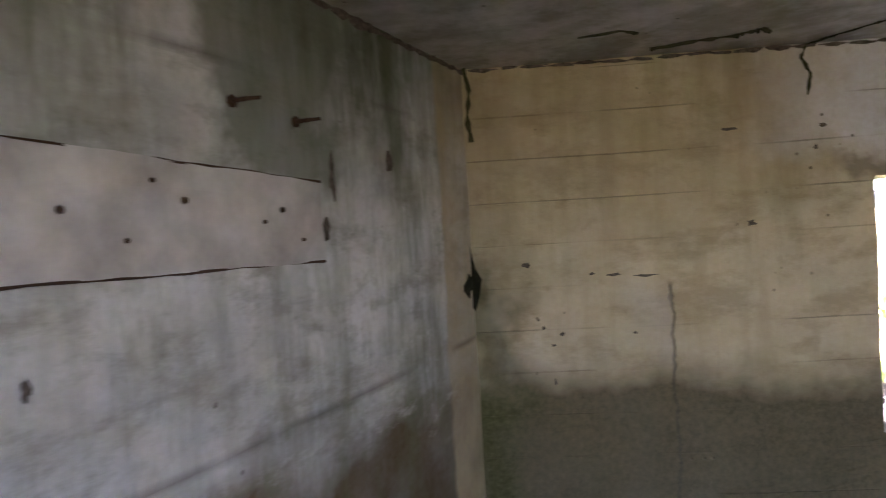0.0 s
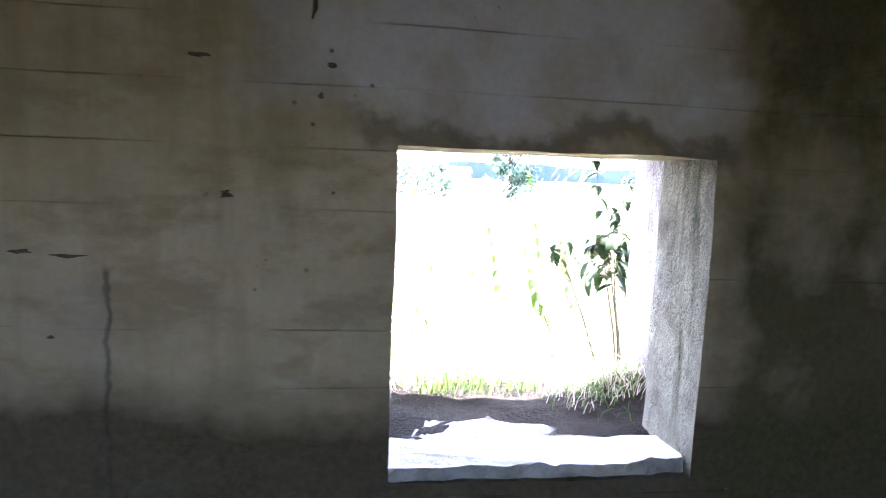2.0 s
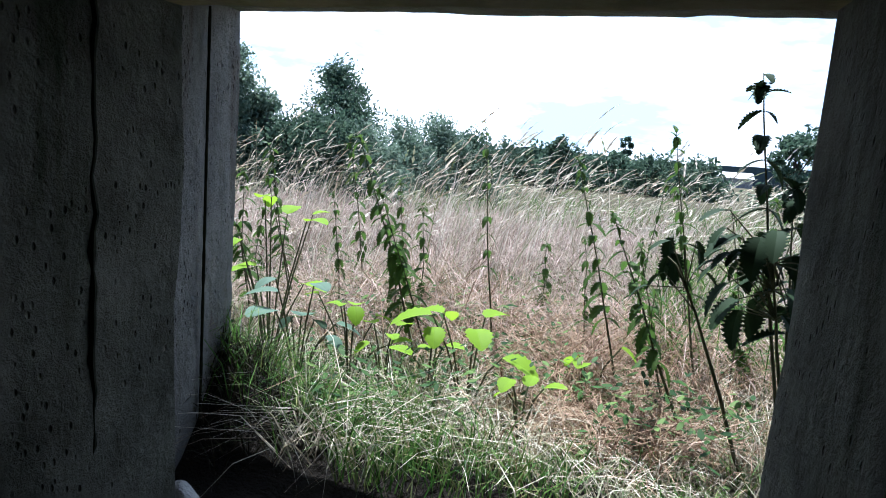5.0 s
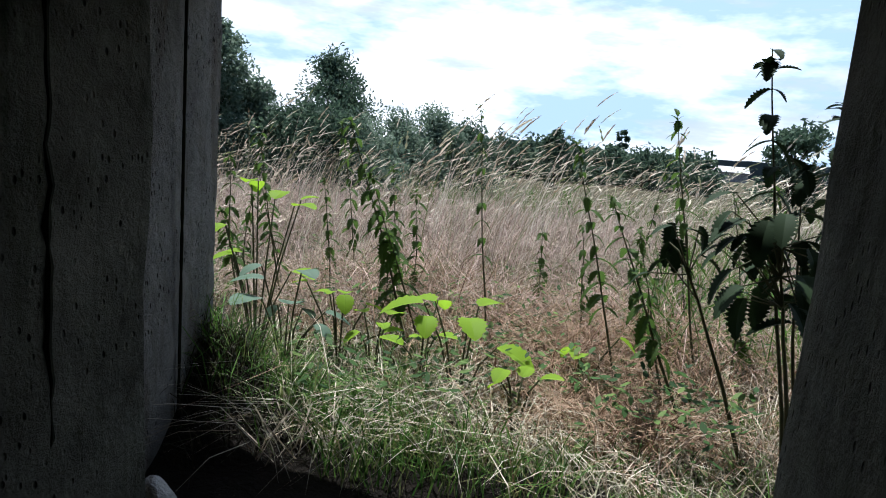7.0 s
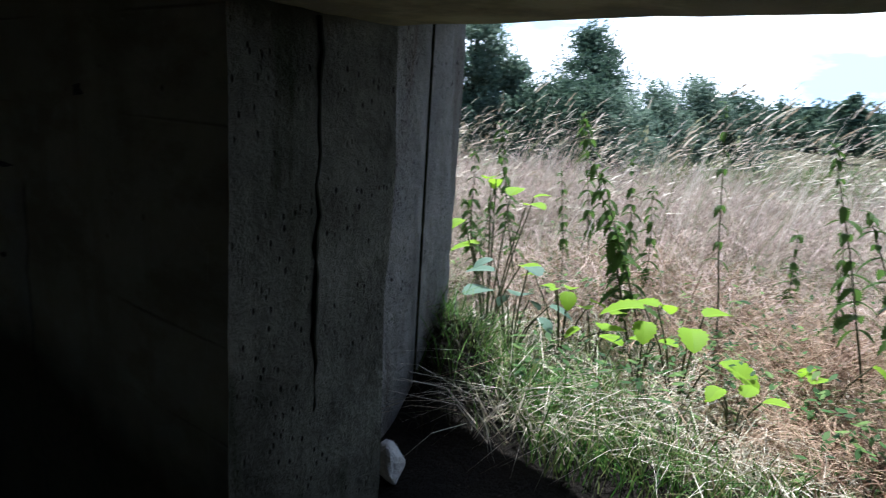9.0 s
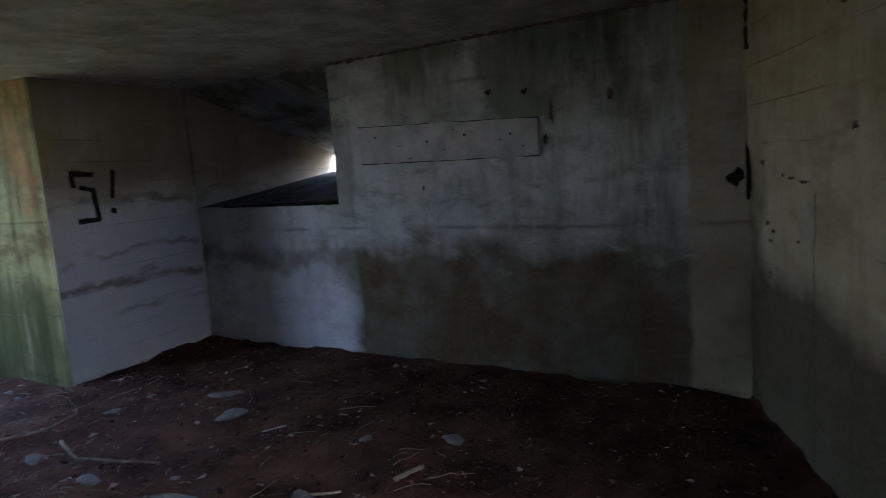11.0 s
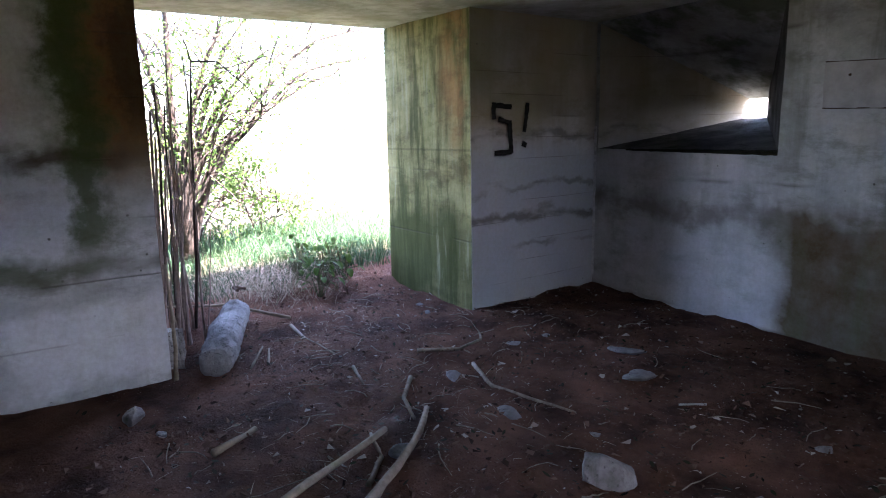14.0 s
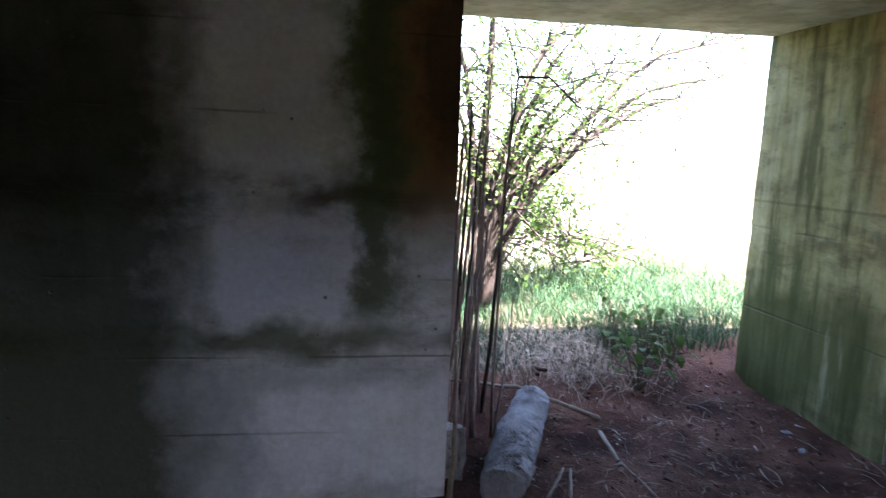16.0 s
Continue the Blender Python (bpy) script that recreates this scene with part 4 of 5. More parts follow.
blades("russet_grass", np.concatenate([rp.normal((2.60, 5.15), (0.42, 0.33), (3000, 2)), rp.normal((2.72, 4.45), (0.18, 0.16), (1300, 2)), rp.normal((1.6, 5.6), (0.5, 0.35), (1500, 2))]), (0.16, 0.48), (0.6, 1.8), 0.0045, M_RUSSET, "reddish withered grass in the meadow", 10, 0.45)


def herbs(name, places, size, height, material, label, seed):
    """Small loose leaves of low herbs, joined."""
    rng = np.random.default_rng(seed)
    n = len(places)
    z = np.array([ground_height(x, y) for x, y in places]) + rng.uniform(*height, n)
    c = np.column_stack([places, z])
    a = rng.uniform(0, 2 * np.pi, n)
    u = np.column_stack([np.cos(a), np.sin(a), rng.uniform(-0.6, 0.5, n)])
    w = np.column_stack([-np.sin(a), np.cos(a), rng.uniform(-0.4, 0.4, n)])
    k = (size * rng.uniform(0.5, 1.4, n))[:, None]
    shape = ((-1, 0), (-0.4, 0.42), (0.25, 0.40), (1, 0), (0.25, -0.40), (-0.4, -0.42))
    verts = np.stack([c + u * k * p + w * k * q for p, q in shape], 1).reshape(-1, 3)
    me = bpy.data.meshes.new(name)
    me.from_pydata(verts.tolist(), [], (np.arange(n)[:, None] * 6 + np.arange(6)).tolist())
    me.materials.append(material)
    return tagged(new(name, me), label, "herbs", "", "stuff")


M_HERB = foliage("herb_leaf", (0.018, 0.045, 0.012), (0.06, 0.12, 0.03), (0.15, 0.22, 0.06), 0.4)
herbs("low_herbs", sector(10000, 51, 1.2, 4.0, -42, 60, keep=lambda x, y: outside(x, y) and noise.noise((x * 1.6, y * 1.6, 14)) > -0.05), 0.017, (0.02, 0.26), M_HERB, "low leafy herbs among the grass", 52)
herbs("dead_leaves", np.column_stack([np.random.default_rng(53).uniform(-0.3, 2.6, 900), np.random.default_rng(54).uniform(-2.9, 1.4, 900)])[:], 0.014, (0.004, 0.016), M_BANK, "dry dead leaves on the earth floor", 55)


def leaf_mesh(name, material, length, width, teeth=7, fold=0.25, droop=0.5, tooth=0.14):
    """A toothed leaf along +x, folded along its rib and drooping at the tip."""
    bm = bmesh.new()
    rib, left, right = [], [], []
    n = teeth * 2
    for i in range(n + 1):
        t = i / n
        w = width * 0.5 * math.sin(math.pi * min(1, t * 0.86 + 0.10)) ** 0.8 * (1 + (tooth if i % 2 else -tooth))
        if i in (0, n):
            w = 0.0005
        z = -droop * length * t * t
        x = length * t
        rib.append(bm.verts.new((x, 0, z)))
        left.append(bm.verts.new((x, w, z + fold * w)))
        right.append(bm.verts.new((x, -w, z + fold * w)))
    for i in range(n):
        bm.faces.new((rib[i], rib[i + 1], left[i + 1], left[i]))
        bm.faces.new((right[i], right[i + 1], rib[i + 1], rib[i]))
    me = bpy.data.meshes.new(name)
    bm.to_mesh(me)
    bm.free()
    me.materials.append(material)
    return me


LEAF_NETTLE = leaf_mesh("leaf", M_NETTLE, 0.062, 0.027, 7, 0.3, 0.55, 0.24)
LEAF_BIG = leaf_mesh("leaf", M_SHADENETTLE, 0.115, 0.066, 9, 0.25, 0.5, 0.22)
LEAF_BRIGHT = leaf_mesh("leaf", M_BRIGHT, 0.10, 0.085, 6, 0.22, 0.35, 0.10)
LEAF_BLUE = leaf_mesh("leaf", M_BLUELEAF, 0.15, 0.12, 6, 0.1, 0.4, 0.04)
LEAF_SMALL = leaf_mesh("leaf", M_BUSH, 0.05, 0.035, 4)


def put_leaf(mesh, parent, at, heading, tilt, size):
    ob = new("leaf", mesh)
    ob.parent = parent
    ob.matrix_parent_inverse = parent.matrix_world.inverted()
    ob.matrix_world = Matrix.Translation(at) @ Euler((0, tilt, heading)).to_matrix().to_4x4() @ Matrix.Diagonal((size, size, size, 1))
    return ob


def weed(name, base, top, leaf, label, category, pairs=8, size=1.0, seed=0, stem=0.005, start=0.3, bow=0.05, group=""):
    """An upright weed: a bowed stem with pairs of leaves that turn a quarter from pair to pair."""
    rng = random.Random(seed)
    a = Vector((base[0] - 0.10, base[1], ground_height(base[0], base[1]) - 0.02))
    b = Vector(top) - Vector((0.10, 0, 0))
    t0 = thing(name, a, label, category, group)
    side = (b - a).cross(UP).normalized() * bow
    pts = [a.lerp(b, k / 10) + side * math.sin(math.pi * k / 10) + noise.noise_vector(a * 3 + UP * k * 0.3) * 0.012 for k in range(11)]
    part("stem", tube(pts, [stem * (1.1 - 0.085 * k) for k in range(11)], 6), M_STEM, t0, smooth=True)
    for i in range(pairs):
        f = start + (1 - start) * (i + 0.5) / pairs
        k = min(9, int(f * 10))
        p = pts[k].lerp(pts[k + 1], f * 10 - k)
        s2 = size * (1.05 - 0.62 * f) * rng.uniform(0.85, 1.15)
        h = rng.uniform(-0.4, 0.4) + (1.57 if i % 2 else 0)
        for turn in (0, math.pi):
            put_leaf(leaf, t0, p, h + turn + rng.uniform(-0.3, 0.3), rng.uniform(-0.2, 0.6), s2 * rng.uniform(1.0, 1.6))
    for k in range(8):
        put_leaf(leaf, t0, pts[-1].lerp(pts[-2], rng.random() * 0.6), k * 1.57 + rng.random(), rng.uniform(-1.2, 0.7), size * rng.uniform(0.3, 0.62))
    return t0


NET = "tall green nettle standing in dry meadow grass"
weed("nettle", (2.05, 4.75), (1.72, 4.75, 1.36), LEAF_NETTLE, NET, "nettle", 15, 1.50, 1, 0.006, 0.25, group="nettles")
weed("nettle", (2.10, 4.80), (1.83, 4.72, 1.16), LEAF_NETTLE, NET, "nettle", 13, 1.38, 2, 0.005, group="nettles")
weed("nettle", (2.30, 5.0), (2.18, 5.0, 1.46), LEAF_NETTLE, NET, "nettle", 9, 0.94, 3, 0.005, 0.4, 0.01, group="nettles")
weed("nettle", (2.86, 4.8), (2.60, 4.8, 1.34), LEAF_NETTLE, NET, "nettle", 14, 1.25, 4, 0.005, 0.35, group="nettles")
weed("nettle", (3.08, 4.5), (2.75, 4.5, 1.17), LEAF_NETTLE, NET, "nettle", 14, 1.25, 5, 0.006, 0.35, group="nettles")
weed("nettle", (3.02, 4.7), (2.86, 4.7, 1.05), LEAF_NETTLE, NET, "nettle", 8, 1.00, 6, 0.005, 0.4, group="nettles")
weed("nettle", (3.16, 5.0), (2.95, 5.0, 1.47), LEAF_NETTLE, NET, "nettle", 14, 1.25, 7, 0.005, 0.4, 0.02, group="nettles")
weed("nettle", (3.26, 5.0), (3.20, 5.1, 1.18), LEAF_NETTLE, NET, "nettle", 7, 1.00, 8, 0.005, 0.4, group="nettles")
DARK = "large nettle with shade-coloured leaves leaning past the opening's jamb"
wild = random.Random(44)
for i in range(20):
    wx, wy = (wild.uniform(0.9, 1.9), wild.uniform(4.9, 6.0)) if i % 2 else (wild.uniform(2.3, 3.6), wild.uniform(5.0, 6.6))
    weed("nettle", (wx, wy), (wx + wild.uniform(-0.2, 0.1), wy + wild.uniform(-0.1, 0.1), wild.uniform(0.85, 1.38)), LEAF_NETTLE, NET, "nettle", wild.randint(8, 13), wild.uniform(0.85, 1.35), 200 + i, 0.005, wild.uniform(0.2, 0.4), wild.uniform(-0.04, 0.05), group="nettles")
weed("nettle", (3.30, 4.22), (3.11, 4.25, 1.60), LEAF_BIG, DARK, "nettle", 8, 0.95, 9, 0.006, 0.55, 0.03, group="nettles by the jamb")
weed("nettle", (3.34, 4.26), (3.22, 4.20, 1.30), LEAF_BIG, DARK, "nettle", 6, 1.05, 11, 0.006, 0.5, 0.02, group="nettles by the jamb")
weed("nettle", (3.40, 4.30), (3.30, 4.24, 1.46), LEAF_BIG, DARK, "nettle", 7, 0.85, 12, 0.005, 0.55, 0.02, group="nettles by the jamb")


def drooping_weed(base, head, label, leaves, seed, size, radius, group):
    """A stout weed whose broad toothed leaves hang in one thick tuft."""
    rng = random.Random(seed)
    a = Vector((*base, ground_height(*base) - 0.02))
    b = Vector(head)
    t0 = thing("nettle", a, label, "nettle", group)
    pts = [a.lerp(b, k / 8) + UP * 0.03 * math.sin(math.pi * k / 8) + noise.noise_vector((seed, k * 0.5, 1)) * 0.012 for k in range(9)]
    part("stem", tube(pts, [0.007 - 0.0005 * k for k in range(9)], 6), M_STEM, t0, smooth=True)
    for k in range(leaves):
        h = rng.uniform(0, 6.2832)
        p = pts[-1] + Vector((math.cos(h), math.sin(h), 0)) * radius * rng.random() ** 0.6 * 0.75 + UP * rng.uniform(-0.85, 0.75) * radius
        part("stalk", tube([pts[rng.choice((6, 7, 8))], p], [0.003, 0.002], 4), M_STEM, t0)
        put_leaf(LEAF_BIG, t0, p, h, rng.uniform(-0.1, 1.3), size * rng.uniform(0.7, 1.35))
    return t0


drooping_weed((3.20, 4.18), (3.09, 4.18, 1.09), "broad-leaved weed in shade colours with a thick drooping tuft", 40, 71, 0.72, 0.19, "nettles by the jamb")
drooping_weed((3.12, 4.30), (2.86, 4.28, 1.05), "broad-leaved weed in shade colours with a small drooping tuft", 10, 72, 0.6, 0.10, "nettles by the jamb")


def low_plant(name, centre, leaves, label, leaf, seed, height=(0.15, 0.4), size=1.0, reach=0.16, group=""):
    rng = random.Random(seed)
    g = ground_height(*centre)
    t0 = thing(name, (*centre, g), label, "weed", group)
    for i in range(leaves):
        a = 6.2832 * i / leaves + rng.uniform(-0.4, 0.4)
        r, h = reach * rng.uniform(0.3, 1.0), rng.uniform(*height)
        tip = Vector((centre[0] + r * math.cos(a), centre[1] + r * math.sin(a), g + h))
        root = Vector((*centre, g - 0.02))
        part("stalk", tube([root, root.lerp(tip, 0.55) + UP * 0.05, tip], [0.004, 0.0035, 0.0025], 5), M_STEM, t0)
        put_leaf(leaf, t0, tip, a, rng.uniform(-0.6, 0.5), size * rng.uniform(0.6, 1.15))


BR = "bright yellow-green broad-leaved weed among grass"
low_plant("broadleaf_weed", (1.36, 4.55), 9, BR, LEAF_BRIGHT, 1, (0.34, 0.72), 1.15, 0.20, "broad-leaved weeds")
low_plant("broadleaf_weed", (1.72, 4.55), 7, BR, LEAF_BRIGHT, 2, (0.15, 0.50), 0.8, 0.16, "broad-leaved weeds")
low_plant("broadleaf_weed", (2.22, 4.45), 5, BR, LEAF_BRIGHT, 3, (0.16, 0.40), 1.45, 0.19, "broad-leaved weeds")
low_plant("broadleaf_weed", (2.06, 4.50), 4, BR, LEAF_BRIGHT, 4, (0.12, 0.36), 1.3, 0.14, "broad-leaved weeds")
low_plant("broadleaf_weed", (2.62, 4.70), 3, BR, LEAF_BRIGHT, 5, (0.12, 0.30), 0.9, 0.14, "broad-leaved weeds")
low_plant("broadleaf_weed", (1.88, 4.50), 5, BR, LEAF_BRIGHT, 6, (0.10, 0.30), 0.9, 0.14, "broad-leaved weeds")
low_plant("broadleaf_weed", (2.45, 4.25), 4, BR, LEAF_BRIGHT, 7, (0.08, 0.25), 0.8, 0.16, "broad-leaved weeds")
low_plant("dock_plant", (1.56, 4.42), 9, "dock with broad drooping leaves, blue-green with sky sheen in the colour", LEAF_BLUE, 8, (0.20, 0.46), 0.8, 0.14)


def crown(name, parent, centres, leaves, size, spread_r, material, seed, label=""):
    """Leaves in loose clumps about the given centres, joined into one part."""
    rng = np.random.default_rng(seed)
    c = np.array(centres)
    idx = rng.integers(0, len(c), leaves)
    g = rng.normal(size=(leaves, 3))
    g /= np.linalg.norm(g, axis=1)[:, None]
    p = c[idx] + g * (np.array(spread_r)[idx] * rng.random(leaves) ** 0.6)[:, None]
    u = rng.normal(size=(leaves, 3))
    u /= np.linalg.norm(u, axis=1)[:, None]
    v = np.cross(u, rng.normal(size=(leaves, 3)))
    v /= np.linalg.norm(v, axis=1)[:, None]
    s1 = (size * rng.uniform(0.6, 1.3, leaves))[:, None]
    verts = np.stack([p - u * s1, p + v * s1 * 0.45, p + u * s1, p - v * s1 * 0.45], 1).reshape(-1, 3)
    faces = (np.arange(leaves)[:, None] * 4 + np.arange(4)).tolist()
    me = bpy.data.meshes.new(name)
    me.from_pydata(verts.tolist(), [], faces)
    me.materials.append(material)
    ob = new(name, me)
    ob.parent = parent
    ob.matrix_parent_inverse = parent.matrix_world.inverted()
    return tagged(ob, label) if label else ob


def bearing(angle, dist):
    return 2.8 - dist * math.sin(radians(angle)), 2.4 + dist * math.cos(radians(angle))


def tree(name, angle, dist, height, width, label, material, seed, leaves=5000, trunk=0.16, low=0.25, size=0.10, clumps=26):
    rng = random.Random(seed)
    x, y = bearing(angle, dist)
    g = ground_height(x, y)
    height += 0.39 - g
    t0 = thing(name, (x, y, g), label, "tree")
    top = Vector((x + rng.uniform(-0.3, 0.3), y, g + height * 0.8))
    base = Vector((x, y, g - 0.1))
    part("trunk", tube([base.lerp(top, k / 6) + noise.noise_vector((seed, k * 0.7, 0)) * 0.15 for k in range(7)], [trunk * (1.05 - 0.15 * k) for k in range(7)], 8), M_BARK, t0, smooth=True)
    centres, rads = [], []
    for k in range(clumps):
        f = low + (1 - low) * rng.random()
        prof = math.sin(math.pi * min(1.0, max(0.05, (f - low) / (1 - low) * 0.85 + 0.15))) ** 0.6
        a, r = rng.uniform(0, 6.28), width * 0.5 * prof * rng.uniform(0.25, 0.95)
        p = Vector((x + r * math.cos(a), y + r * math.sin(a), g + height * f))
        centres.append(p)
        rads.append(width * rng.uniform(0.10, 0.27))
        if k % 3 == 0:
            q = base.lerp(top, max(0.15, f - 0.25))
            part("limb", tube([q, q.lerp(p, 0.5) + UP * 0.1, p], [trunk * 0.35, trunk * 0.22, trunk * 0.08], 5), M_BARK, t0)
    crown("crown", t0, [tuple(c) for c in centres], leaves, size, rads, material, seed)
    return t0


tree("tree", 35.6, 16, 3.3, 1.9, "tall loose-leaved tree at the meadow edge", M_CROWN2, 1, 14700, 0.07, 0.08, 0.059, 60)
tree("tree", 32.6, 16.5, 1.95, 1.9, "loose-leaved tree at the meadow edge", M_CROWN2, 3, 13650, 0.07, 0.04, 0.059, 56)
tree("tree", 30.3, 16, 1.35, 2.4, "dense dark tree at the meadow edge", M_CROWN, 2, 13650, 0.07, 0.03, 0.059, 56)
tree("tree", 40.5, 15, 3.1, 2.4, "dense tree at the meadow edge", M_CROWN, 9, 12600, 0.07, 0.04, 0.059, 50)
tree("tree", 45.5, 15, 3.0, 2.6, "dense tree at the meadow edge", M_CROWN2, 10, 11550, 0.07, 0.04, 0.062, 50)
tree("tree", 51.5, 15, 3.2, 3.0, "dense tree at the meadow edge", M_CROWN, 14, 11550, 0.07, 0.04, 0.062, 50)
tree("tree", 26.2, 19, 3.1, 2.5, "dark round-crowned tree standing above the thicket", M_CROWN, 4, 15750, 0.08, 0.34, 0.059, 60)
tree("tree", 27.5, 16, 1.45, 2.9, "low dark thicket tree at the meadow edge", M_CROWN, 5, 11550, 0.05, 0.02, 0.056, 46)
tree("tree", 24.0, 16.5, 1.3, 2.6, "low thicket at the meadow edge", M_CROWN2, 6, 10500, 0.05, 0.02, 0.056, 42)
tree("tree", 20.5, 20, 1.65, 2.8, "rounded willow bush behind the meadow", M_CROWN2, 7, 12600, 0.06, 0.03, 0.062, 50)
tree("tree", 17.5, 21, 1.85, 3.0, "rounded willow bush behind the meadow", M_CROWN2, 8, 12600, 0.06, 0.03, 0.062, 50)
tree("tree", 14.3, 22, 1.55, 2.6, "rounded dark bush behind the meadow", M_CROWN, 15, 11550, 0.06, 0.03, 0.062, 46)
tree("tree", 6.5, 60, 3.2, 4.0, "small dark tree in a far hedge", M_CROWN, 11, 2500, low=0.05, size=0.22, clumps=18)
tree("conifer", 1.0, 90, 5.6, 2.6, "small dark pointed tree far across the meadow", M_CROWN, 12, 2000, low=0.05, size=0.25, clumps=18)
tree("tree", -12.0, 45, 4.6, 4.4, "dark tree beyond the meadow", M_CROWN, 13, 4000, low=0.1, size=0.2, clumps=24)
for i in range(13):
    tree("hedge_tree", 13.0 - i * 1.55, 75 + 4 * (i % 3), 2.5 - 0.05 * i + 0.5 * (i % 2), 6.5, "low dark hedge tree far across the meadow", M_CROWN, 40 + i, 1500, low=0.02, size=0.3, clumps=16)

# wooded ridge, far roofs, and cloud behind
bm = bmesh.new()
rows = []
for k in range(121):
    a = -60 + k
    for_d = 420
    x, y = bearing(a, for_d)
    z = 7 + 5 * noise.noise((a * 0.06, 1, 0)) + 2.2 * noise.noise((a * 0.5, 2, 0)) + (2 if a < 12 else 0)
    rows.append((bm.verts.new((x, y, -4)), bm.verts.new((x, y, z)), bm.verts.new((x * 1.5, y * 1.5, -4))))
for p, q in zip(rows, rows[1:]):
    bm.faces.new((p[0], q[0], q[1], p[1]))
    bm.faces.new((p[1], q[1], q[2], p[2]))
M_RIDGE = plain("far_woodland", (0.035, 0.055, 0.06), (0.07, 0.09, 0.10), 0.06, 0.95, 0)
tagged(finish(bm, "backdrop_ridge", M_RIDGE), "low wooded ridge on the horizon", "hill", "", "structure")


def barn(angle, dist, length, label):
    x, y = bearing(angle, dist)
    z = ground_height(x, y)
    t0 = thing("farm_building", (x, y, z), label, "building", "far farm buildings")
    part("wall", box(x - length / 2, x + length / 2, y - 4, y + 4, z - 1, z + 3.2), M_STONE, t0)
    bm = bmesh.new()
    v = [bm.verts.new(p) for p in ((x - length / 2 - 0.4, y - 4.5, z + 3.1), (x + length / 2 + 0.4, y - 4.5, z + 3.1), (x + length / 2 + 0.4, y, z + 5), (x - length / 2 - 0.4, y, z + 5), (x - length / 2 - 0.4, y + 4.5, z + 3.1), (x + length / 2 + 0.4, y + 4.5, z + 3.1))]
    for f in ((0, 1, 2, 3), (3, 2, 5, 4), (0, 3, 4), (1, 5, 2), (0, 4, 5, 1)):
        bm.faces.new([v[i] for i in f])
    part("roof", bm, M_SILL, t0, "pale sheet roof")


barn(-6.7, 230, 18, "long low farm building with a pale roof, far off")
barn(-3.5, 260, 12, "low farm building far across the fields")

n = Nodes("cloudy_sky", 1.0)
cl = n.noise(1.0, 6, 0.6, n.scaled((0.0028, 0.0028, 0.0085)))
f = n.fit(cl, 0.42, 0.56)
col = n.mix(f, (0.42, 0.55, 0.70), (1.0, 1.0, 1.0))
grey = n.fit(n.noise(1.0, 5, 0.6, n.scaled((0.004, 0.004, 0.02), move=(3, 1, 2))), 0.52, 0.64)
col = n.mix(n.math("MULTIPLY", grey, 0.8), col, (0.52, 0.55, 0.62))
em = n.t.nodes.new("ShaderNodeEmission")
n.put(em.inputs[0], col)
em.inputs[1].default_value = 0.85
n.t.links.new(em.outputs[0], n.t.nodes["Material Output"].inputs[0])
bm = bmesh.new()
rows = []
for k in range(31):
    x, y = bearing(-70 + k * 5, 1000)
    rows.append([bm.verts.new((x, y, z)) for z in (-30, 200, 420, 650)])
for p, q in zip(rows, rows[1:]):
    for i in range(3):
        bm.faces.new((p[i], q[i], q[i + 1], p[i + 1]))
tagged(finish(bm, "backdrop_sky", n.mat), "bright broken cloud with patches of blue", "sky", "", "structure")

# ---- beyond the entrance ----
rng = np.random.default_rng(21)
blades("entrance_grass", np.column_stack([rng.uniform(-2.2, 0.3, 5200), rng.uniform(-5.2, -2.75, 5200)]), (0.12, 0.34), (0.3, 1.0), 0.007, M_SHADEGRASS, "green grass outside the entrance", 30)
blades("entrance_grass", np.column_stack([rng.uniform(0.2, 2.2, 2600), rng.uniform(-5.6, -3.35, 2600)]), (0.15, 0.40), (0.3, 1.0), 0.007, M_SHADEGRASS, "green grass outside the entrance", 31)
blades("straw_heap", np.column_stack([rng.normal(0.62, 0.28, 1500), rng.normal(-2.95, 0.22, 1500)]), (0.06, 0.30), (0.8, 2.4), 0.004, M_LITTER, "heap of bleached straw outside the entrance", 32, 0.4)
blades("heap_grass", np.column_stack([rng.normal(0.75, 0.4, 900), rng.normal(-3.15, 0.25, 900)]), (0.10, 0.30), (0.3, 1.2), 0.005, M_SHADEGRASS, "green grass pushing through the straw", 34)
blades("yard_grass", np.column_stack([rng.uniform(-7, 3.5, 5000), rng.uniform(-12, -5.2, 5000)]), (0.15, 0.40), (0.3, 1.0), 0.014, M_STRAW, "sunlit dry grass behind the bunker", 33)
rl = random.Random(5)
for i, (x, y) in enumerate(((0.28, -2.62), (0.12, -2.78), (0.36, -2.85), (0.02, -2.66), (0.20, -3.0), (-0.1, -2.95), (0.42, -2.50))):
    low_plant("seedling", (x, y), 14, "fresh green seedling in the bare soil", LEAF_SMALL, 60 + i, (0.06, 0.32), 1.5, 0.15, "seedlings at the entrance")

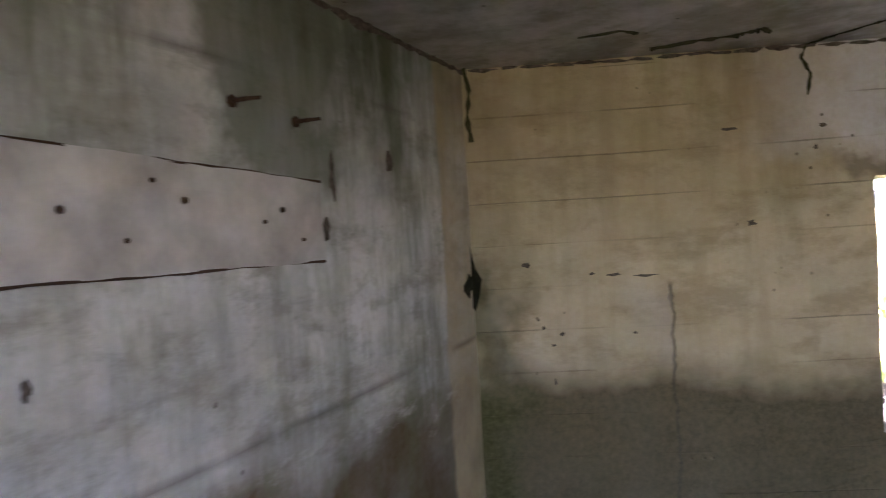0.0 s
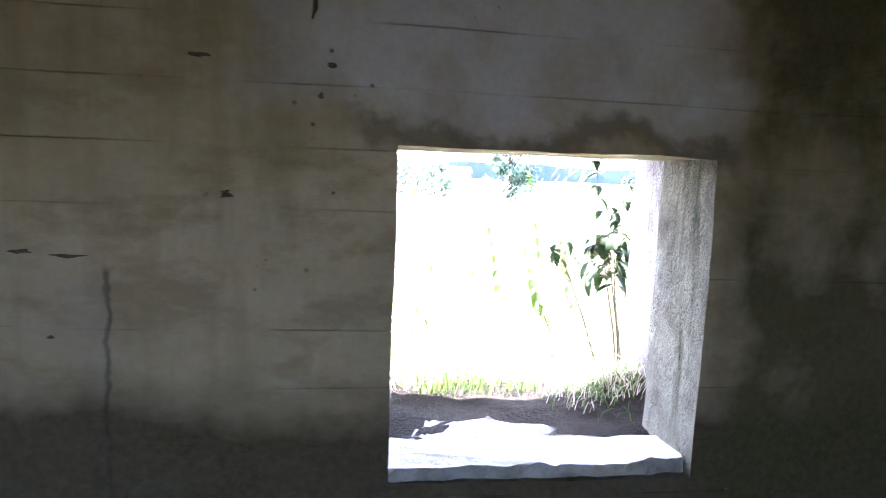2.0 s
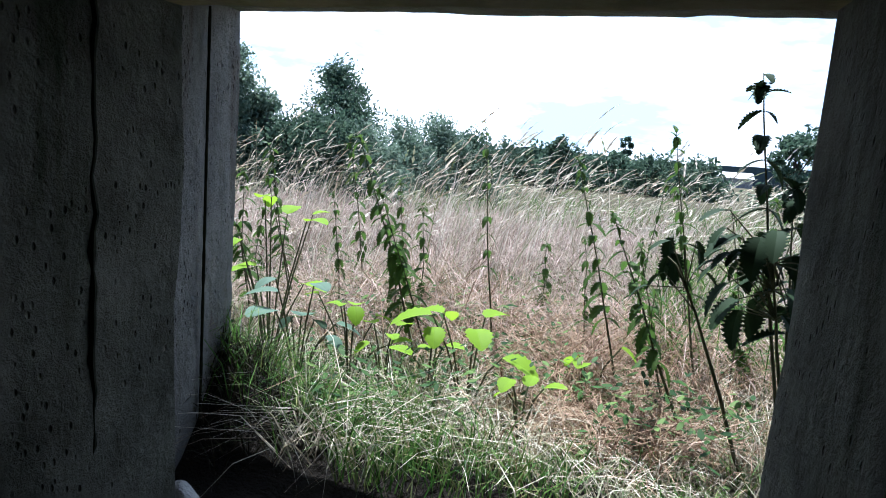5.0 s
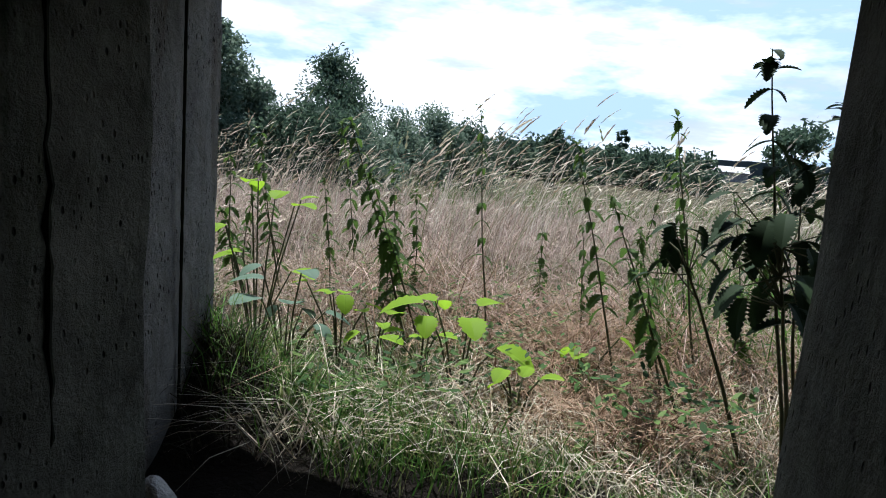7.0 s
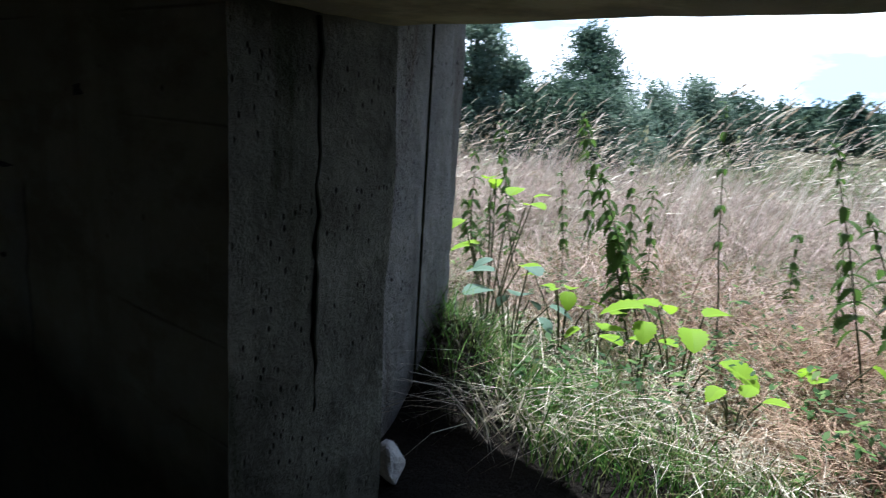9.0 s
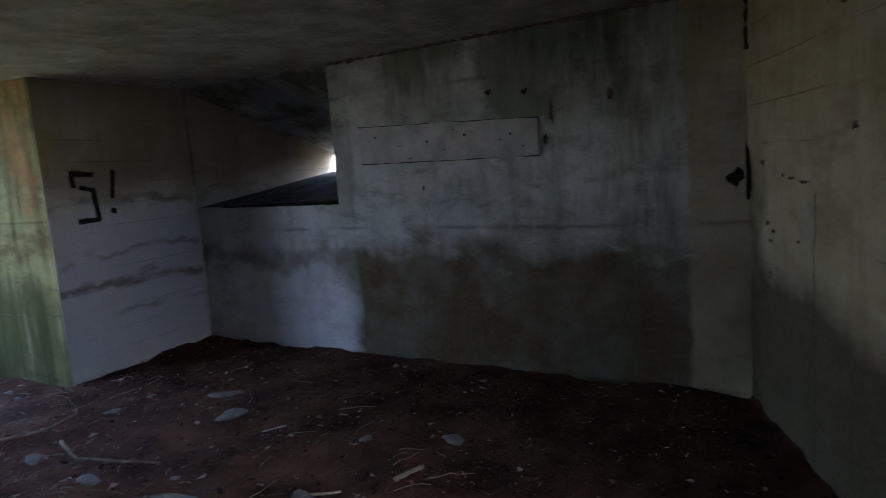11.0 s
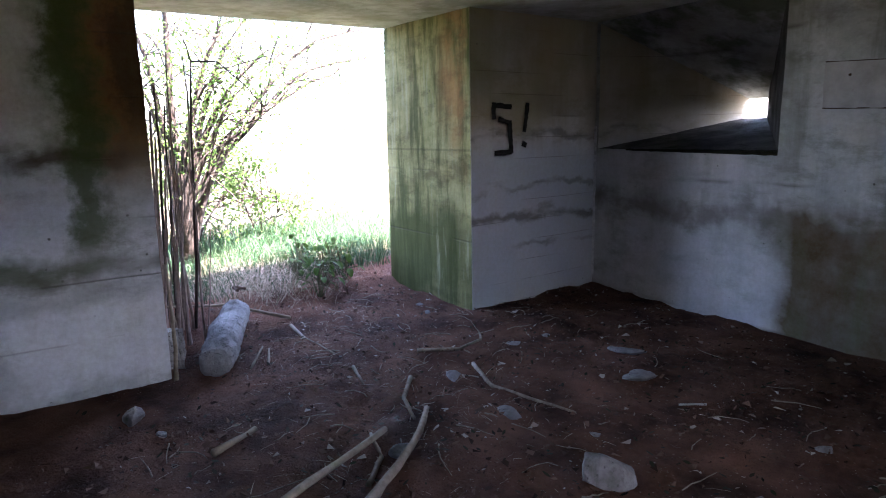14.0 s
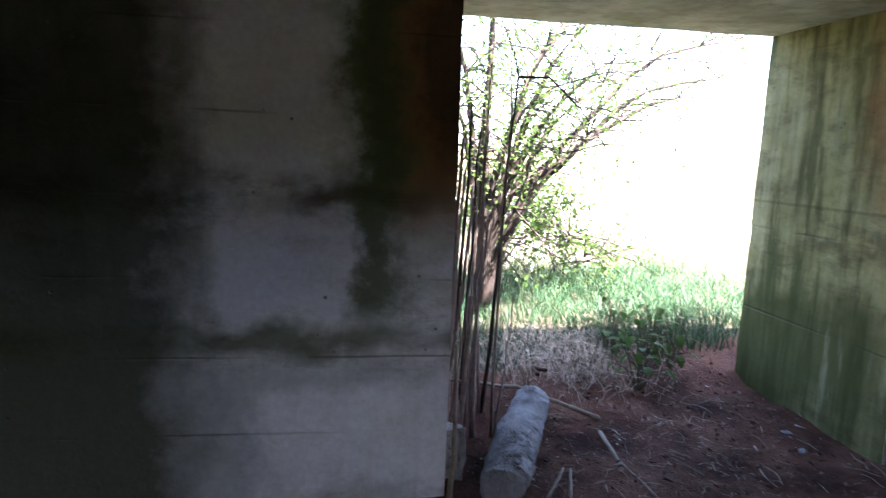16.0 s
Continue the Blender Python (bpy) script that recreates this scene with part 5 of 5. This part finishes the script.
# dead upright stems along the jamb
more = random.Random(9)
extra = []
for k in range(30):
    ex, ey = more.uniform(1.42, 1.78), more.uniform(-2.85, -2.3)
    extra.append((ex, ey, ex - more.uniform(0.0, 0.16), ey - more.uniform(0.0, 0.2), more.uniform(0.7, 1.95), more.uniform(0.005, 0.013)))
for i, (x, y, tx, ty, h, r) in enumerate(((1.46, -2.51, 1.20, -2.73, 1.77, 0.011), (1.50, -2.66, 1.36, -2.82, 1.50, 0.010), (1.55, -2.70, 1.42, -2.80, 1.62, 0.012), (1.60, -2.60, 1.52, -2.70, 1.45, 0.014), (1.66, -2.52, 1.55, -2.62, 1.30, 0.012),
                                          (1.62, -2.70, 1.50, -2.85, 1.85, 0.010), (1.70, -2.45, 1.62, -2.55, 1.0, 0.016), (1.74, -2.38, 1.66, -2.50, 1.2, 0.012), (1.58, -2.78, 1.44, -2.95, 1.9, 0.013), (1.68, -2.62, 1.58, -2.75, 1.55, 0.015),
                                          (1.76, -2.30, 1.72, -2.38, 0.85, 0.014), (1.52, -2.56, 1.40, -2.62, 1.05, 0.009), (1.64, -2.40, 1.57, -2.46, 0.7, 0.016), *extra)):
    t0 = thing("dead_stem", (x, y, 0), "bare upright dead stem beside the entrance wall", "stem", "dead stems")
    a, b = Vector((x, y, -0.03)), Vector((tx, ty, h))
    pts = [a.lerp(b, k / 8) + noise.noise_vector((i * 2.0, k * 0.6, 0)) * 0.018 for k in range(9)]
    part("stalk", tube(pts, [r * (1.1 - 0.07 * k) for k in range(9)], 6), M_BARK if i < 3 else M_DEAD, t0, smooth=True)
    if i == 0:
        q = pts[-1]
        part("twig", tube([q, q + Vector((-0.18, 0.02, 0.01)), q + Vector((-0.36, 0.06, -0.14)), q + Vector((-0.52, 0.10, -0.34))], [0.007, 0.006, 0.005, 0.003], 5), M_BARK, t0)
        part("twig", tube([q, q + Vector((0.0, -0.05, 0.12)), q + Vector((0.06, -0.1, 0.3))], [0.006, 0.005, 0.003], 5), M_BARK, t0)


def shrub(name, base, limbs, label, leaves, size, material, seed, clump=0.3):
    """A shrub of arching limbs that fork into twigs with small leaves."""
    rng = random.Random(seed)
    g = ground_height(*base)
    t0 = thing(name, (*base, g), label, "shrub")
    centres, rads = [], []
    root = Vector((*base, g - 0.05))
    for tip, r in limbs:
        tip = Vector(tip)
        mid = root.lerp(tip, 0.18) + UP * 0.62 * (tip.z - root.z)
        pts = [root * (1 - t) ** 2 + mid * 2 * t * (1 - t) + tip * t * t + noise.noise_vector((seed, t * 4, tip.x)) * 0.06 for t in [k / 9 for k in range(10)]]
        part("limb", tube(pts, [r * (1.1 - 0.1 * k) for k in range(10)], 6), M_BARK, t0, smooth=True)
        for k in range(4, 10):
            for _ in range(3):
                d = Vector((rng.uniform(-1, 1), rng.uniform(-1, 1), rng.uniform(-0.5, 0.8))).normalized() * rng.uniform(0.25, 0.7)
                e = pts[k] + d
                part("twig", tube([pts[k], pts[k] + d * 0.5 + UP * 0.04, e], [0.008, 0.006, 0.003], 4), M_BARK, t0)
                centres.append(tuple(pts[k] + d * 0.75))
                rads.append(clump * rng.uniform(0.6, 1.2))
    crown("foliage", t0, centres, leaves, size, rads, material, seed)


shrub("shrub", (0.72, -3.95), [((-0.3, -4.0, 2.0), 0.045), ((-1.1, -3.9, 1.9), 0.05), ((-1.7, -4.1, 2.15), 0.04), ((0.4, -4.4, 2.7), 0.045), ((-0.5, -4.4, 2.7), 0.04), ((0.9, -4.2, 2.4), 0.035), ((0.2, -3.8, 1.9), 0.03), ((-1.9, -4.1, 2.5), 0.035), ((-1.0, -4.3, 2.9), 0.035), ((0.6, -4.0, 3.0), 0.035), ((0.1, -3.9, 2.3), 0.03), ((-0.7, -3.8, 2.2), 0.03), ((-0.2, -3.7, 1.55), 0.025), ((1.0, -4.0, 1.9), 0.03)],
      "leggy shrub with dark limbs and thin fresh leaves", 9500, 0.019, M_BUSH, 3, 0.42)
shrub("shrub", (0.15, -4.7), [((-0.2, -4.8, 1.0), 0.02), ((0.3, -4.9, 1.1), 0.02), ((-0.4, -4.6, 0.75), 0.015), ((0.5, -4.6, 0.9), 0.015)],
      "low leafy bush behind the entrance", 2200, 0.026, M_BUSH, 4, 0.2)
shrub("shrub", (-0.55, -4.6), [((-0.7, -4.6, 0.65), 0.012), ((-0.3, -4.7, 0.7), 0.012), ((-0.9, -4.5, 0.5), 0.01)],
      "low leafy bush behind the entrance", 1400, 0.026, M_BUSH, 6, 0.18)

# straw litter, thickest by the entrance
rng = np.random.default_rng(91)
sx = np.concatenate([rng.normal(0.95, 0.55, 900), rng.normal(1.5, 0.7, 700), rng.normal(0.6, 0.3, 300)])
sy = np.concatenate([rng.normal(-1.55, 0.55, 900), rng.normal(-0.5, 0.6, 700), rng.normal(-2.4, 0.3, 300)])
ok = ((sy > -1.4) & (sx > -0.9) & (sx < 3.2)) | ((sy <= -1.4) & (sx > -0.1) & (sx < 1.75))
blades("straw_litter", np.column_stack([sx, sy])[ok], (0.012, 0.035), (2.5, 5.0), 0.004, M_LITTER, "scattered bits of bleached straw on the earth floor", 92, 0.18)

# crumbs of earth, leaf litter and chips over the floor
rng = np.random.default_rng(77)
cnt = 34000
px, py = rng.uniform(-1.3, 4.2, cnt), rng.uniform(-2.7, 2.8, cnt)
inside = (px > -1.35 + (py + 1.12) * 0.385) & ((py > -1.5) | ((px > -0.3) & (px < 1.8))) 
px, py = px[inside], py[inside]
cnt = len(px)
pz = np.array([ground_height(x, y) for x, y in zip(px, py)])
sz = 0.003 + 0.019 * rng.random(cnt) ** 4
c = np.column_stack([px, py, pz + sz * 0.3])
corner = rng.normal(size=(cnt, 4, 3))
corner /= np.linalg.norm(corner, axis=2)[:, :, None]
corner *= np.stack([rng.uniform(0.6, 1.6, cnt), rng.uniform(0.6, 1.6, cnt), rng.uniform(0.3, 0.9, cnt)], 1)[:, None, :]
verts = (c[:, None, :] + corner * sz[:, None, None]).reshape(-1, 3)
o = np.arange(cnt)[:, None] * 4
faces = np.concatenate([o + np.array(f) for f in ((0, 1, 2), (0, 3, 1), (1, 3, 2), (2, 3, 0))]).tolist()
n = Nodes("crumbs", 0.95)
r = n.island()
col = n.mix(n.fit(r, 0.0, 0.85), (0.03, 0.016, 0.011), (0.17, 0.10, 0.07))
M_CRUMB = n.colour(n.mix(n.fit(r, 0.86, 0.95), col, (0.40, 0.35, 0.30)))
me = bpy.data.meshes.new("soil_crumbs")
me.from_pydata(verts.tolist(), [], faces)
me.materials.append(M_CRUMB)
tagged(new("soil_crumbs", me), "crumbs of dark earth and pale chips on the floor", "litter", "", "stuff")
